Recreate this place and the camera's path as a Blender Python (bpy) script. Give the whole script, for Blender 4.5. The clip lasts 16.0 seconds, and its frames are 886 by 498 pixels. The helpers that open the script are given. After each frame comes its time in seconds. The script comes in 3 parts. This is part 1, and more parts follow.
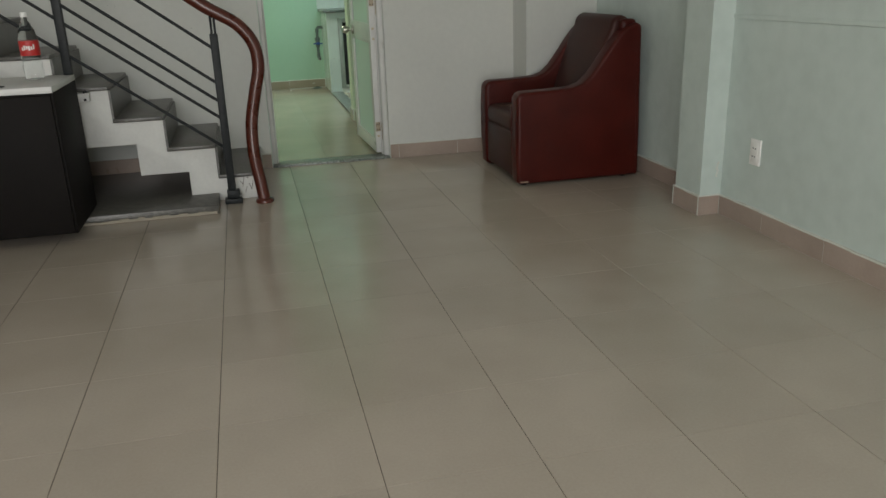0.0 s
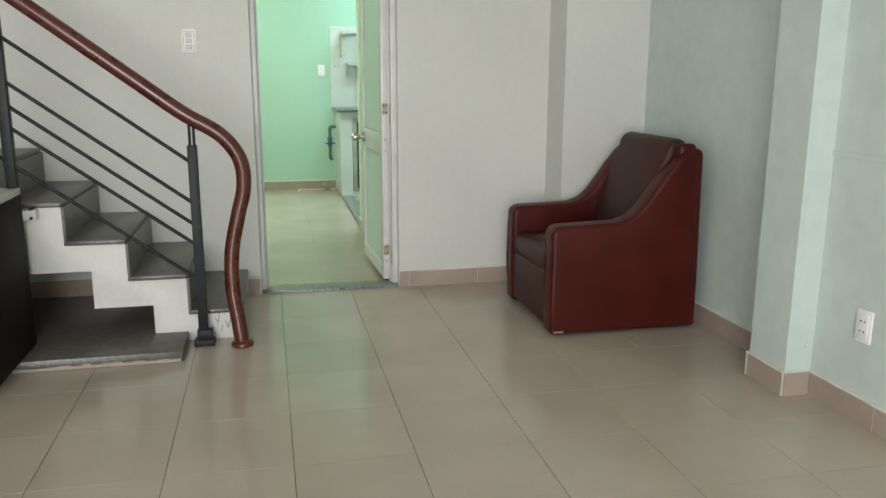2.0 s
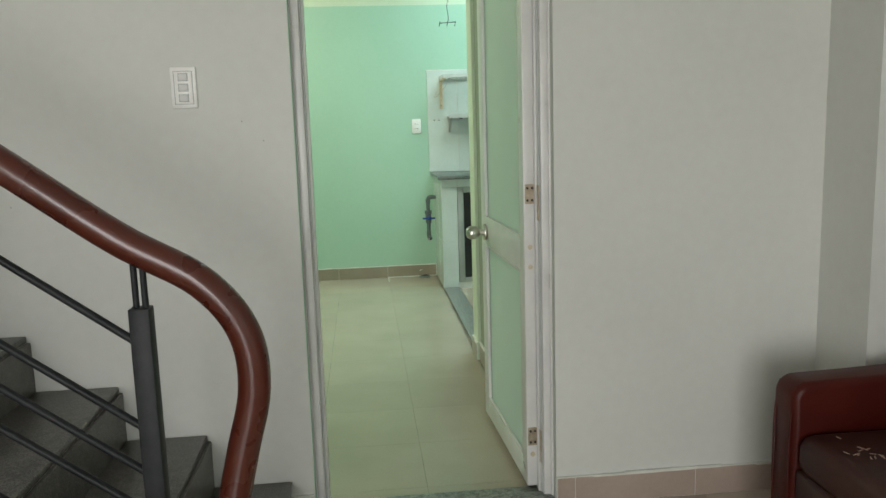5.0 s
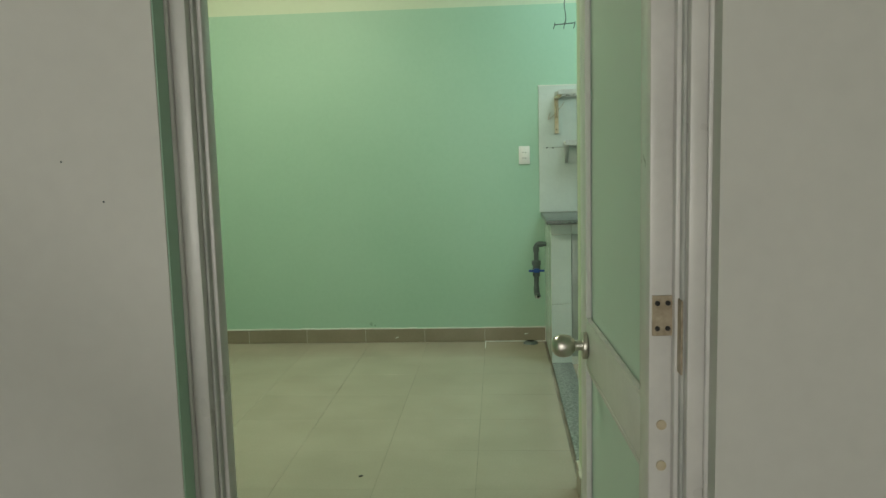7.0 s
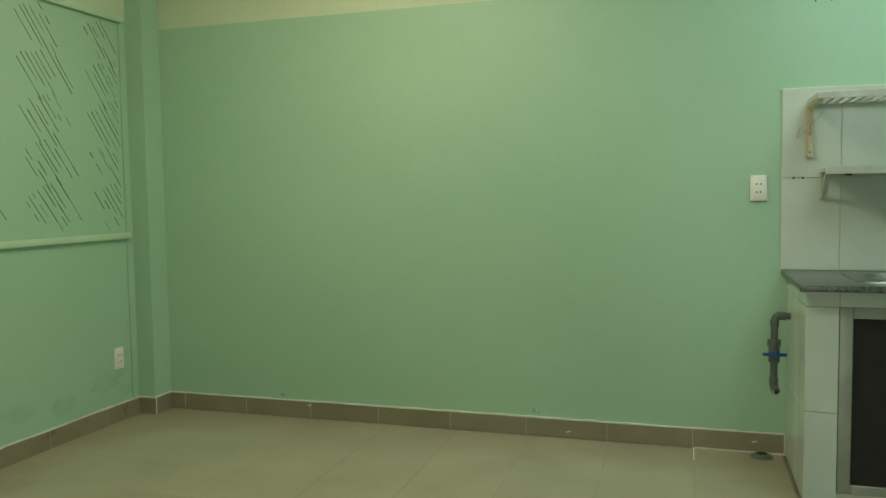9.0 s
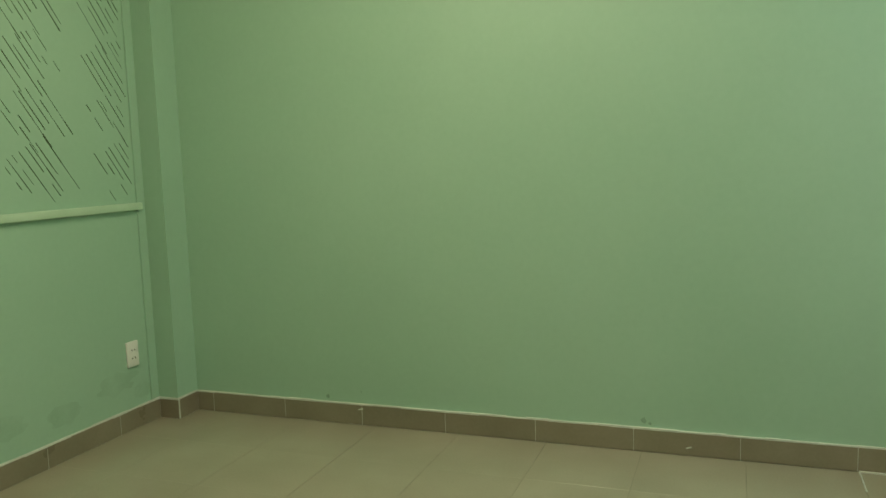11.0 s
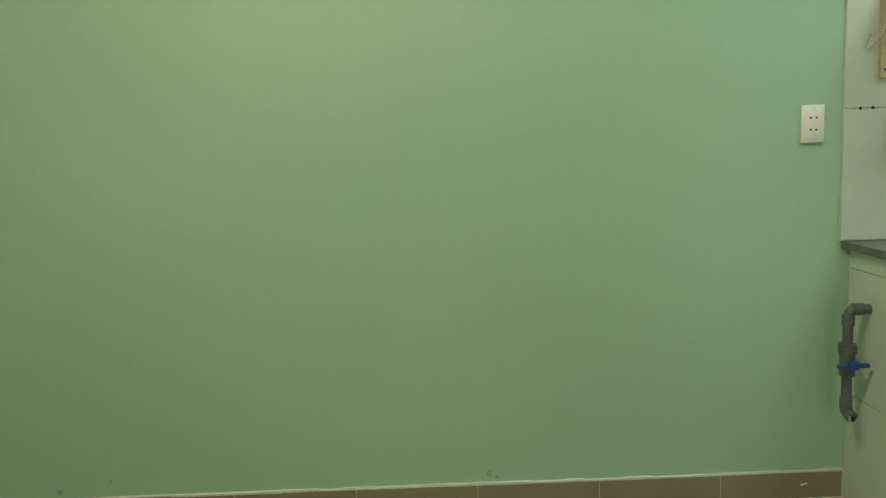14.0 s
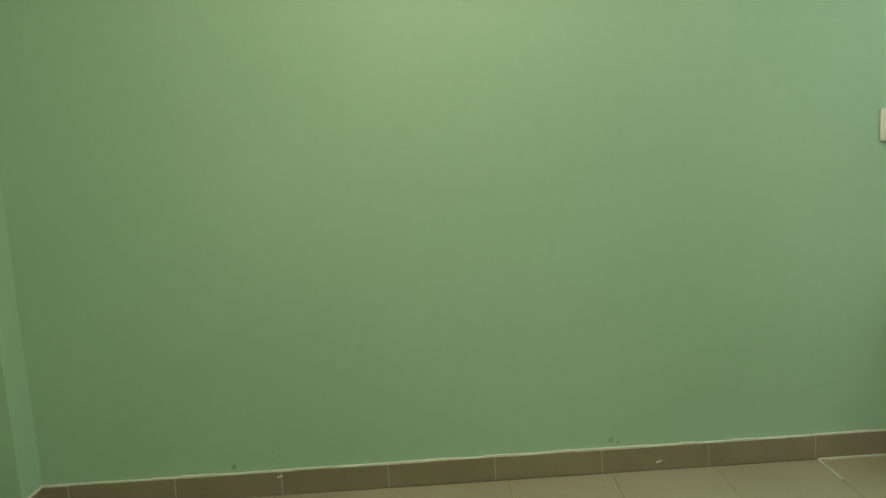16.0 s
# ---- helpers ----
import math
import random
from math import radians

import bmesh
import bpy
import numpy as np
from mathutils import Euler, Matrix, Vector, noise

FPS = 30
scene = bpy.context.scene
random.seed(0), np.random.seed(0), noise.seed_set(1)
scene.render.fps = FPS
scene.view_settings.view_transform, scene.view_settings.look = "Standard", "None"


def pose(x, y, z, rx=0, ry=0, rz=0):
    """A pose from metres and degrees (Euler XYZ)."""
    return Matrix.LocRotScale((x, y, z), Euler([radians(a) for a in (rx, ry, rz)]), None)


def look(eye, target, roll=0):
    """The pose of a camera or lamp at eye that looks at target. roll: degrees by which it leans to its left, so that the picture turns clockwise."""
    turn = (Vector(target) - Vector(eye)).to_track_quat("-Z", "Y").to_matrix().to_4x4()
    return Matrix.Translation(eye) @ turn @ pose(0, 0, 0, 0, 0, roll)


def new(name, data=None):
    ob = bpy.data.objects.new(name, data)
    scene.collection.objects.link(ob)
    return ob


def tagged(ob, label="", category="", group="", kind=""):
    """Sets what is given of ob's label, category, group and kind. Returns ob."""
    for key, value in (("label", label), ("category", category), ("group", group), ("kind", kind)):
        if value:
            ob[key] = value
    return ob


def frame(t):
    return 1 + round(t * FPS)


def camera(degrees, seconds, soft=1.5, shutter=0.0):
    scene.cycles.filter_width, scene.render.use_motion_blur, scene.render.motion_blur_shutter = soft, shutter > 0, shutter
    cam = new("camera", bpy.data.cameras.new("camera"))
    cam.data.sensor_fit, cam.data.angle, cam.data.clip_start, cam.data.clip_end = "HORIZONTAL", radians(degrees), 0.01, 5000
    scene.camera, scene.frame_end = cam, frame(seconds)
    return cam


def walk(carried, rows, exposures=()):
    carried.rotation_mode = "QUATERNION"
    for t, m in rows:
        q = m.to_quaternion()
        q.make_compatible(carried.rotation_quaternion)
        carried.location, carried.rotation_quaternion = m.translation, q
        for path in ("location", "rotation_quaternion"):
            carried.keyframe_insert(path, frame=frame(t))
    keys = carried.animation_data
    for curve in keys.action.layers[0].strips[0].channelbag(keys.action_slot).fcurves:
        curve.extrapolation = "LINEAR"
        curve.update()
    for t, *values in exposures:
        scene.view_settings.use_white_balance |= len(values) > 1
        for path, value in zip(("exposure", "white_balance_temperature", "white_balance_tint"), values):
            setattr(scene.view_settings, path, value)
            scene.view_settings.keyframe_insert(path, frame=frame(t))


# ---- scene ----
cam = camera(58.6, 16.0)
PATH = [
    (0, (-0.224, -2.016, 1.157), (0.214, -0.175, 0.512), -1.9),
    (0.4, (-0.208, -1.924, 1.188), (0.22, -0.078, 0.548), 0.0),
    (0.5, (-0.189, -1.916, 1.188), (0.233, -0.065, 0.558), -0.1),
    (1, (-0.161, -1.701, 1.18), (0.262, 0.186, 0.67), 1.4),
    (1.5, (-0.128, -1.418, 1.253), (0.292, 0.489, 0.822), 1.2),
    (2, (-0.04, -1.187, 1.235), (0.383, 0.719, 0.803), 0.2),
    (2.5, (0.039, -0.881, 1.256), (0.419, 1.042, 0.859), 0.2),
    (3, (0.015, -0.546, 1.27), (0.38, 1.391, 0.93), -1.9),
    (3.5, (0.029, -0.22, 1.263), (0.375, 1.723, 0.938), -1.8),
    (4, (0.063, 0.119, 1.288), (0.33, 2.075, 0.969), -0.6),
    (4.2, (0.033, 0.267, 1.259), (0.288, 2.225, 0.942), -0.7),
    (6.3, (0.307, 1.739, 1.292), (0.316, 3.72, 1.015), -1.7),
    (6.5, (0.336, 1.856, 1.286), (0.31, 3.838, 1.017), -1.3),
    (7, (0.383, 2.177, 1.299), (0.238, 4.157, 1.057), -1.5),
    (7.5, (0.356, 2.544, 1.295), (0.109, 4.519, 1.099), -2.7),
    (8, (0.338, 2.887, 1.272), (-0.038, 4.843, 1.082), -2.4),
    (8.5, (0.362, 3.227, 1.267), (-0.204, 5.138, 1.099), -0.9),
    (9, (0.234, 3.514, 1.256), (-0.357, 5.42, 1.12), -0.8),
    (9.2, (0.194, 3.608, 1.255), (-0.419, 5.507, 1.121), -0.8),
    (11.5, (-0.262, 4.472, 1.212), (-0.958, 6.332, 0.972), -2.0),
    (12, (-0.334, 4.639, 1.2), (-0.925, 6.538, 0.993), -1.4),
    (12.3, (-0.385, 4.715, 1.195), (-0.801, 6.662, 0.998), -0.7),
    (12.6, (-0.439, 4.851, 1.18), (-0.649, 6.83, 0.981), -1.1),
    (13, (-0.482, 4.914, 1.202), (-0.499, 6.903, 0.997), -2.4),
    (13.5, (-0.575, 4.966, 1.224), (-0.545, 6.951, 0.987), -2.5),
    (14, (-0.653, 4.949, 1.248), (-0.651, 6.932, 0.986), -2.2),
    (14.5, (-0.692, 4.887, 1.261), (-0.817, 6.863, 0.979), -0.8),
    (15, (-0.797, 4.743, 1.286), (-0.93, 6.716, 0.987), -0.4),
    (15.6, (-0.933, 4.626, 1.311), (-1.021, 6.606, 1.041), -2.1),
    (16, (-1.113, 4.581, 1.287), (-1.119, 6.566, 1.037), -3.9),
]
walk(cam, [(t, look(eye, target, roll)) for t, eye, target, roll in PATH], exposures=[(0, 0.25, 6500, 10), (0.5, 0.9, 6300, 10), (1, 1.1, 6200, 10), (1.5, 1.1, 6300, 11), (2.5, 1.0, 6500, 11), (3.5, 0.85, 6500, 10), (4.2, 0.8, 6500, 10), (6.4, 0.32, 6600, 8), (7, 0.15, 7000, 6), (7.5, 0.15, 7200, 5), (8, 0.02, 7400, 4), (9, 0.0, 7800, 4), (11.5, 0.05, 8100, 7), (12.8, 0.0, 8100, 8), (13.5, -0.1, 8100, 8), (14.2, 0.1, 8100, 9), (15, 0.3, 8100, 10), (16, 0.05, 8100, 8)])

# ---- light ----
world = bpy.data.worlds.new("world")
scene.world = world
world.use_nodes = True
wt = world.node_tree
sky = wt.nodes.new("ShaderNodeTexSky")
sky.sky_type, sky.sun_disc = "NISHITA", False
sky.sun_elevation, sky.sun_rotation = radians(50), radians(150)
wt.links.new(sky.outputs[0], wt.nodes["Background"].inputs[0])
wt.nodes["Background"].inputs[1].default_value = 0.08


def area(name, place, target, sx, sy, watts, colour):
    data = bpy.data.lights.new(name, "AREA")
    data.shape, data.size, data.size_y, data.energy, data.color = "RECTANGLE", sx, sy, watts, colour
    ob = new(name, data)
    ob.matrix_world = look(place, target)
    return ob


XL, XR, XR2 = -2.85, 2.02, 2.08      # side walls; the right one steps back behind the pillar
YB, YD, YK, YF = -4.6, 3.305, 3.432, 7.518   # street front, door wall's two faces, far kitchen wall
H = 3.0

# daylight of the open street front, and of the light well over the sink
area("street_daylight", (-1.2, YB + 0.15, 1.45), (-1.2, 0, 1.2), 2.6, 2.5, 112, (1.0, 0.985, 0.96))
area("well_daylight", (1.45, 6.30, H + 0.25), (1.35, 6.35, 0), 1.0, 1.9, 42, (0.70, 0.98, 1.0))
area("tube_glow", (-1.10, 6.05, H - 0.07), (-1.10, 6.10, 0), 1.1, 0.06, 34, (1.0, 0.97, 0.78))

# ---- materials ----


def mat(name, c1, c2, rough=0.5, scale=3.0, fine=60.0, bump=0.1, metal=0.0, mixfine=0.25, randomness=0.0, coat=0.0, spec=0.5, detail=4.0, spread=(0.35, 0.65)):
    """A paint, ceramic, stone or metal: two colours blended by coarse and fine noise, with fine relief."""
    m = bpy.data.materials.new(name)
    m.use_nodes = True
    nt = m.node_tree
    n, l = nt.nodes, nt.links
    b = n["Principled BSDF"]
    tc = n.new("ShaderNodeTexCoord")
    geo = n.new("ShaderNodeNewGeometry")
    coarse, grain = n.new("ShaderNodeTexNoise"), n.new("ShaderNodeTexNoise")
    coarse.inputs["Scale"].default_value, coarse.inputs["Detail"].default_value = scale, detail
    grain.inputs["Scale"].default_value, grain.inputs["Detail"].default_value = fine, 3.0
    l.new(geo.outputs["Position"], coarse.inputs["Vector"])
    l.new(geo.outputs["Position"], grain.inputs["Vector"])
    blend = n.new("ShaderNodeMix")
    blend.data_type = "FLOAT"
    blend.inputs[0].default_value = mixfine
    l.new(coarse.outputs["Fac"], blend.inputs[2])
    l.new(grain.outputs["Fac"], blend.inputs[3])
    ramp = n.new("ShaderNodeValToRGB")
    ramp.color_ramp.elements[0].position, ramp.color_ramp.elements[1].position = spread
    ramp.color_ramp.elements[0].color, ramp.color_ramp.elements[1].color = (*c1, 1), (*c2, 1)
    l.new(blend.outputs[0], ramp.inputs[0])
    out = ramp.outputs[0]
    if randomness:
        info, hsv, mr = n.new("ShaderNodeObjectInfo"), n.new("ShaderNodeHueSaturation"), n.new("ShaderNodeMapRange")
        mr.inputs[3].default_value, mr.inputs[4].default_value = 1 - randomness, 1 + randomness
        l.new(info.outputs["Random"], mr.inputs[0])
        l.new(mr.outputs[0], hsv.inputs["Value"])
        l.new(out, hsv.inputs["Color"])
        out = hsv.outputs[0]
    l.new(out, b.inputs["Base Color"])
    rr = n.new("ShaderNodeMapRange")
    rr.inputs[3].default_value, rr.inputs[4].default_value = max(0.02, rough - 0.07), min(1, rough + 0.07)
    l.new(coarse.outputs["Fac"], rr.inputs[0])
    l.new(rr.outputs[0], b.inputs["Roughness"])
    b.inputs["Metallic"].default_value = metal
    b.inputs["Specular IOR Level"].default_value = spec
    b.inputs["Coat Weight"].default_value = coat
    if bump:
        bp = n.new("ShaderNodeBump")
        bp.inputs["Strength"].default_value, bp.inputs["Distance"].default_value = bump, 0.004
        l.new(blend.outputs[0], bp.inputs["Height"])
        l.new(bp.outputs[0], b.inputs["Normal"])
    return m


def clear(name, colour, rough, weight=1.0, ior=1.45):
    m = bpy.data.materials.new(name)
    m.use_nodes = True
    b = m.node_tree.nodes["Principled BSDF"]
    b.inputs["Base Color"].default_value = (*colour, 1)
    b.inputs["Roughness"].default_value, b.inputs["IOR"].default_value = rough, ior
    b.inputs["Transmission Weight"].default_value = weight
    return m


WHITE_WALL = mat("white_wall_paint", (0.58, 0.59, 0.555), (0.68, 0.69, 0.65), 0.62, 1.1, 30, 0.25, detail=7.0, spread=(0.25, 0.70))
MINT_WALL = mat("pale_mint_paint", (0.53, 0.61, 0.57), (0.60, 0.68, 0.64), 0.50, 2.6, 13, 1.0, mixfine=0.5, detail=7.0)
GREEN_WALL = mat("green_wall_paint", (0.352, 0.565, 0.430), (0.392, 0.605, 0.470), 0.50, 0.9, 40, 0.10)
# darkened olive: the shade between door leaf and partition, put into the colour
PARTITION_SHADE = mat("shaded_partition_tone", (0.22, 0.26, 0.18), (0.28, 0.33, 0.23), 0.5, 1.5, 50, 0.12)
UPPER_WALL = mat("cream_upper_paint", (0.57, 0.66, 0.50), (0.61, 0.70, 0.54), 0.55, 1.2, 40, 0.10)
CEILING = mat("white_ceiling_paint", (0.68, 0.68, 0.66), (0.74, 0.74, 0.72), 0.7, 1.2, 40, 0.1)
TILE = mat("beige_floor_tile", (0.40, 0.345, 0.285), (0.46, 0.40, 0.335), 0.16, 2.2, 120, 0.02, randomness=0.035, mixfine=0.3)
KTILE = mat("olive_beige_floor_tile", (0.335, 0.30, 0.23), (0.395, 0.355, 0.275), 0.20, 2.2, 120, 0.02, randomness=0.03, mixfine=0.3)
JOINT = mat("dark_joint", (0.045, 0.036, 0.028), (0.16, 0.13, 0.10), 0.9, 5, 80, 0.2)
KJOINT = mat("pale_joint", (0.30, 0.27, 0.21), (0.37, 0.33, 0.27), 0.9, 5, 80, 0.2)
KGAP = mat("worn_floor_joint", (0.10, 0.09, 0.065), (0.27, 0.24, 0.18), 0.9, 3, 60, 0.2)
STRIP = mat("pale_green_strip_paint", (0.50, 0.68, 0.52), (0.56, 0.74, 0.58), 0.45, 6, 60, 0.1)
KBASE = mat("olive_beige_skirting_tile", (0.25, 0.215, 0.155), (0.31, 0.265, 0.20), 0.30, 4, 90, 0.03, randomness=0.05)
BASE_TILE = mat("pinkish_skirting_tile", (0.34, 0.27, 0.225), (0.41, 0.33, 0.28), 0.30, 4, 90, 0.03, randomness=0.05)
DULL_ALU = mat("dull_grey_aluminium", (0.30, 0.33, 0.30), (0.38, 0.41, 0.38), 0.45, 8, 90, 0.04, metal=0.25)
GROUT = mat("white_grout", (0.60, 0.62, 0.56), (0.72, 0.73, 0.68), 0.8, 14, 90, 0.5)
GRANITE = mat("grey_granite", (0.052, 0.049, 0.043), (0.155, 0.148, 0.132), 0.34, 35, 240, 0.03, mixfine=0.68, spread=(0.42, 0.60))
GRANITE2 = mat("speckled_granite", (0.05, 0.06, 0.055), (0.34, 0.37, 0.34), 0.35, 60, 260, 0.03, mixfine=0.6, spread=(0.42, 0.60))
GRANITE3 = mat("dark_speckled_granite", (0.045, 0.055, 0.05), (0.20, 0.23, 0.21), 0.30, 60, 260, 0.03, mixfine=0.6, spread=(0.42, 0.62))
STRINGER = mat("white_stair_paint", (0.60, 0.60, 0.57), (0.70, 0.70, 0.67), 0.6, 5, 60, 0.15)
WOOD = mat("red_brown_lacquer", (0.068, 0.0155, 0.009), (0.092, 0.021, 0.012), 0.28, 9, 70, 0.03, coat=0.3, spec=0.4)
IRON = mat("dark_grey_iron_paint", (0.012, 0.014, 0.015), (0.024, 0.027, 0.028), 0.45, 20, 120, 0.1, spec=0.2)
LEATHER = mat("oxblood_leather", (0.047, 0.0054, 0.0034), (0.072, 0.0088, 0.0054), 0.40, 5, 160, 0.12, spec=0.22)
LEATHER2 = mat("worn_brown_leather", (0.036, 0.011, 0.008), (0.060, 0.019, 0.014), 0.45, 6, 160, 0.18, spec=0.22)
SCUFF = mat("torn_leather_lining", (0.30, 0.20, 0.15), (0.42, 0.32, 0.25), 0.8, 20, 120, 0.2)
ALU = mat("white_aluminium", (0.62, 0.62, 0.60), (0.70, 0.70, 0.68), 0.30, 8, 60, 0.03)
STEEL = mat("brushed_steel", (0.50, 0.48, 0.44), (0.64, 0.62, 0.57), 0.34, 20, 200, 0.03, metal=1.0)
RUSTY = mat("tarnished_hinge_steel", (0.30, 0.25, 0.18), (0.50, 0.43, 0.33), 0.45, 45, 160, 0.1, metal=0.6)
FROST = clear("frosted_green_glass", (0.74, 0.90, 0.81), 0.6, 0.3)
SINK = mat("dull_sink_steel", (0.26, 0.27, 0.26), (0.36, 0.37, 0.36), 0.42, 20, 200, 0.03, metal=1.0)
PLATE = mat("white_switch_plastic", (0.84, 0.84, 0.81), (0.88, 0.88, 0.85), 0.28, 10, 90, 0.0)
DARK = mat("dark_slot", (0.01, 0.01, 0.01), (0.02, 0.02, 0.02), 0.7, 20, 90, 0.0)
CABINET = mat("black_brown_laminate", (0.006, 0.005, 0.0045), (0.011, 0.009, 0.008), 0.6, 3, 90, 0.04, spec=0.12)
LAMINATE = mat("white_laminate", (0.60, 0.60, 0.58), (0.68, 0.68, 0.66), 0.4, 6, 80, 0.03)
WALL_TILE = mat("white_glazed_tile", (0.55, 0.62, 0.585), (0.62, 0.69, 0.655), 0.16, 4, 60, 0.02, randomness=0.03)
PVC = mat("grey_pvc", (0.085, 0.115, 0.110), (0.125, 0.16, 0.155), 0.42, 20, 120, 0.05)
BLUE = mat("blue_plastic", (0.010, 0.055, 0.26), (0.015, 0.075, 0.32), 0.4, 20, 120, 0.03)
CREAM = mat("aged_cream_paint", (0.46, 0.38, 0.24), (0.62, 0.56, 0.42), 0.55, 18, 90, 0.2)
RACK = mat("grey_white_metal", (0.42, 0.44, 0.42), (0.55, 0.57, 0.54), 0.35, 15, 90, 0.05)
PET = clear("clear_pet", (0.95, 0.98, 0.97), 0.06, 1.0, 1.12)
RED = mat("red_paper_label", (0.42, 0.015, 0.015), (0.52, 0.03, 0.025), 0.45, 25, 90, 0.0)
SCORE = mat("scored_plaster", (0.06, 0.10, 0.055), (0.16, 0.25, 0.145), 0.9, 12, 90, 0.0)
OUTSIDE = mat("pale_street_concrete", (0.34, 0.33, 0.31), (0.42, 0.41, 0.39), 0.9, 2, 60, 0.2)

# ---- builders ----


def make(name, bm, material, smooth=False):
    me = bpy.data.meshes.new(name)
    bmesh.ops.recalc_face_normals(bm, faces=bm.faces)
    bm.to_mesh(me)
    bm.free()
    if smooth:
        for p in me.polygons:
            p.use_smooth = True
        me.set_sharp_from_angle(angle=radians(smooth if smooth is not True else 40))
    me.materials.append(material)
    return me


def part(name, bm, material, parent, label="", smooth=False):
    ob = new(name, make(name, bm, material, smooth))
    ob.parent = parent
    return tagged(ob, label)


def thing(name, label, category, group="", kind="", at=(0, 0, 0)):
    ob = new(name)
    ob.location = at
    ob.empty_display_size = 0.1
    return tagged(ob, label, category, group, kind)


def solid(name, bm, material, label, category, kind="", smooth=False):
    ob = new(name, make(name, bm, material, smooth))
    return tagged(ob, label, category, "", kind)


def box(x0, x1, y0, y1, z0, z1, bevel=0.0, segs=2, bm=None):
    own = bmesh.new()
    bmesh.ops.create_cube(own, size=1)
    for v in own.verts:
        v.co = ((x0 + x1) / 2 + v.co.x * (x1 - x0), (y0 + y1) / 2 + v.co.y * (y1 - y0), (z0 + z1) / 2 + v.co.z * (z1 - z0))
    if bevel:
        bmesh.ops.bevel(own, geom=own.edges[:], offset=bevel, segments=segs, profile=0.5, affect="EDGES")
    return join(bm, own)


def join(bm, own):
    if bm is None:
        return own
    me = bpy.data.meshes.new("scratch")
    own.to_mesh(me)
    own.free()
    bm.from_mesh(me)
    bpy.data.meshes.remove(me)
    return bm


def rod(a, b, r, n=12, bm=None, r2=None, bevel=0.0):
    a, b = Vector(a), Vector(b)
    own = bmesh.new()
    bmesh.ops.create_cone(own, cap_ends=True, segments=n, radius1=r, radius2=r if r2 is None else r2, depth=(b - a).length)
    if bevel:
        bmesh.ops.bevel(own, geom=[e for e in own.edges if all(len(f.verts) > 4 for f in e.link_faces) or any(len(f.verts) > 4 for f in e.link_faces)],
                        offset=bevel, segments=2, profile=0.5, affect="EDGES")
    m = Matrix.Translation((a + b) / 2) @ (b - a).to_track_quat("Z", "Y").to_matrix().to_4x4()
    bmesh.ops.transform(own, matrix=m, verts=own.verts)
    return join(bm, own)


def lathe(profile, centre, n=24):
    """A turned body from (radius, height) steps about an upright axis."""
    bm = bmesh.new()
    rings = []
    for r, z in profile:
        rings.append([bm.verts.new((centre[0] + r * math.cos(2 * math.pi * k / n), centre[1] + r * math.sin(2 * math.pi * k / n), centre[2] + z)) for k in range(n)])
    for a, b in zip(rings, rings[1:]):
        for k in range(n):
            bm.faces.new((a[k], a[(k + 1) % n], b[(k + 1) % n], b[k]))
    bm.faces.new(rings[0][::-1])
    bm.faces.new(rings[-1])
    return bm


def slab(points, axis, a, b, bevel=0.0, segs=3):
    """A flat outline in the two other axes, drawn out from a to b along axis ("x", "y" or "z")."""
    put = {"y": lambda p, v: (p[0], v, p[1]), "x": lambda p, v: (v, p[0], p[1]), "z": lambda p, v: (p[0], p[1], v)}[axis]
    bm = bmesh.new()
    lo, hi = [bm.verts.new(put(p, a)) for p in points], [bm.verts.new(put(p, b)) for p in points]
    n = len(points)
    bm.faces.new(lo)
    bm.faces.new(hi[::-1])
    for k in range(n):
        bm.faces.new((lo[k], hi[k], hi[(k + 1) % n], lo[(k + 1) % n]))
    bmesh.ops.recalc_face_normals(bm, faces=bm.faces)
    if bevel:
        rim = [e for e in bm.edges if any(len(f.verts) == n for f in e.link_faces)]
        bmesh.ops.bevel(bm, geom=rim, offset=bevel, segments=segs, profile=0.5, affect="EDGES")
    return bm


def smooth_line(points, steps=8):
    """Catmull-Rom through the points."""
    P = [Vector(p) for p in points]
    P = [P[0] * 2 - P[1]] + P + [P[-1] * 2 - P[-2]]
    out = []
    for i in range(1, len(P) - 2):
        for k in range(steps):
            t = k / steps
            out.append(0.5 * (2 * P[i] + (P[i + 1] - P[i - 1]) * t + (2 * P[i - 1] - 5 * P[i] + 4 * P[i + 1] - P[i + 2]) * t * t
                              + (3 * P[i] - P[i - 1] - 3 * P[i + 1] + P[i + 2]) * t ** 3))
    return out + [P[-2]]


def tube(line, r, n=14, side=(0, 1, 0)):
    bm = bmesh.new()
    rings = []
    side = Vector(side)
    for i, p in enumerate(line):
        d = (line[min(i + 1, len(line) - 1)] - line[max(i - 1, 0)]).normalized()
        u = (side - d * side.dot(d)).normalized()
        w = d.cross(u)
        rings.append([bm.verts.new(p + r * (math.cos(2 * math.pi * k / n) * u + math.sin(2 * math.pi * k / n) * w)) for k in range(n)])
    for a, b in zip(rings, rings[1:]):
        for k in range(n):
            bm.faces.new((a[k], a[(k + 1) % n], b[(k + 1) % n], b[k]))
    bm.faces.new(rings[0])
    bm.faces.new(rings[-1][::-1])
    return bm


def wall(name, x0, x1, y0, y1, z0, z1, material, label):
    return solid(name, box(x0, x1, y0, y1, z0, z1), material, label, "wall", "structure")


# ---- the shell ----
OX0, OX1, OH = -0.109, 0.690, 2.08      # kitchen doorway
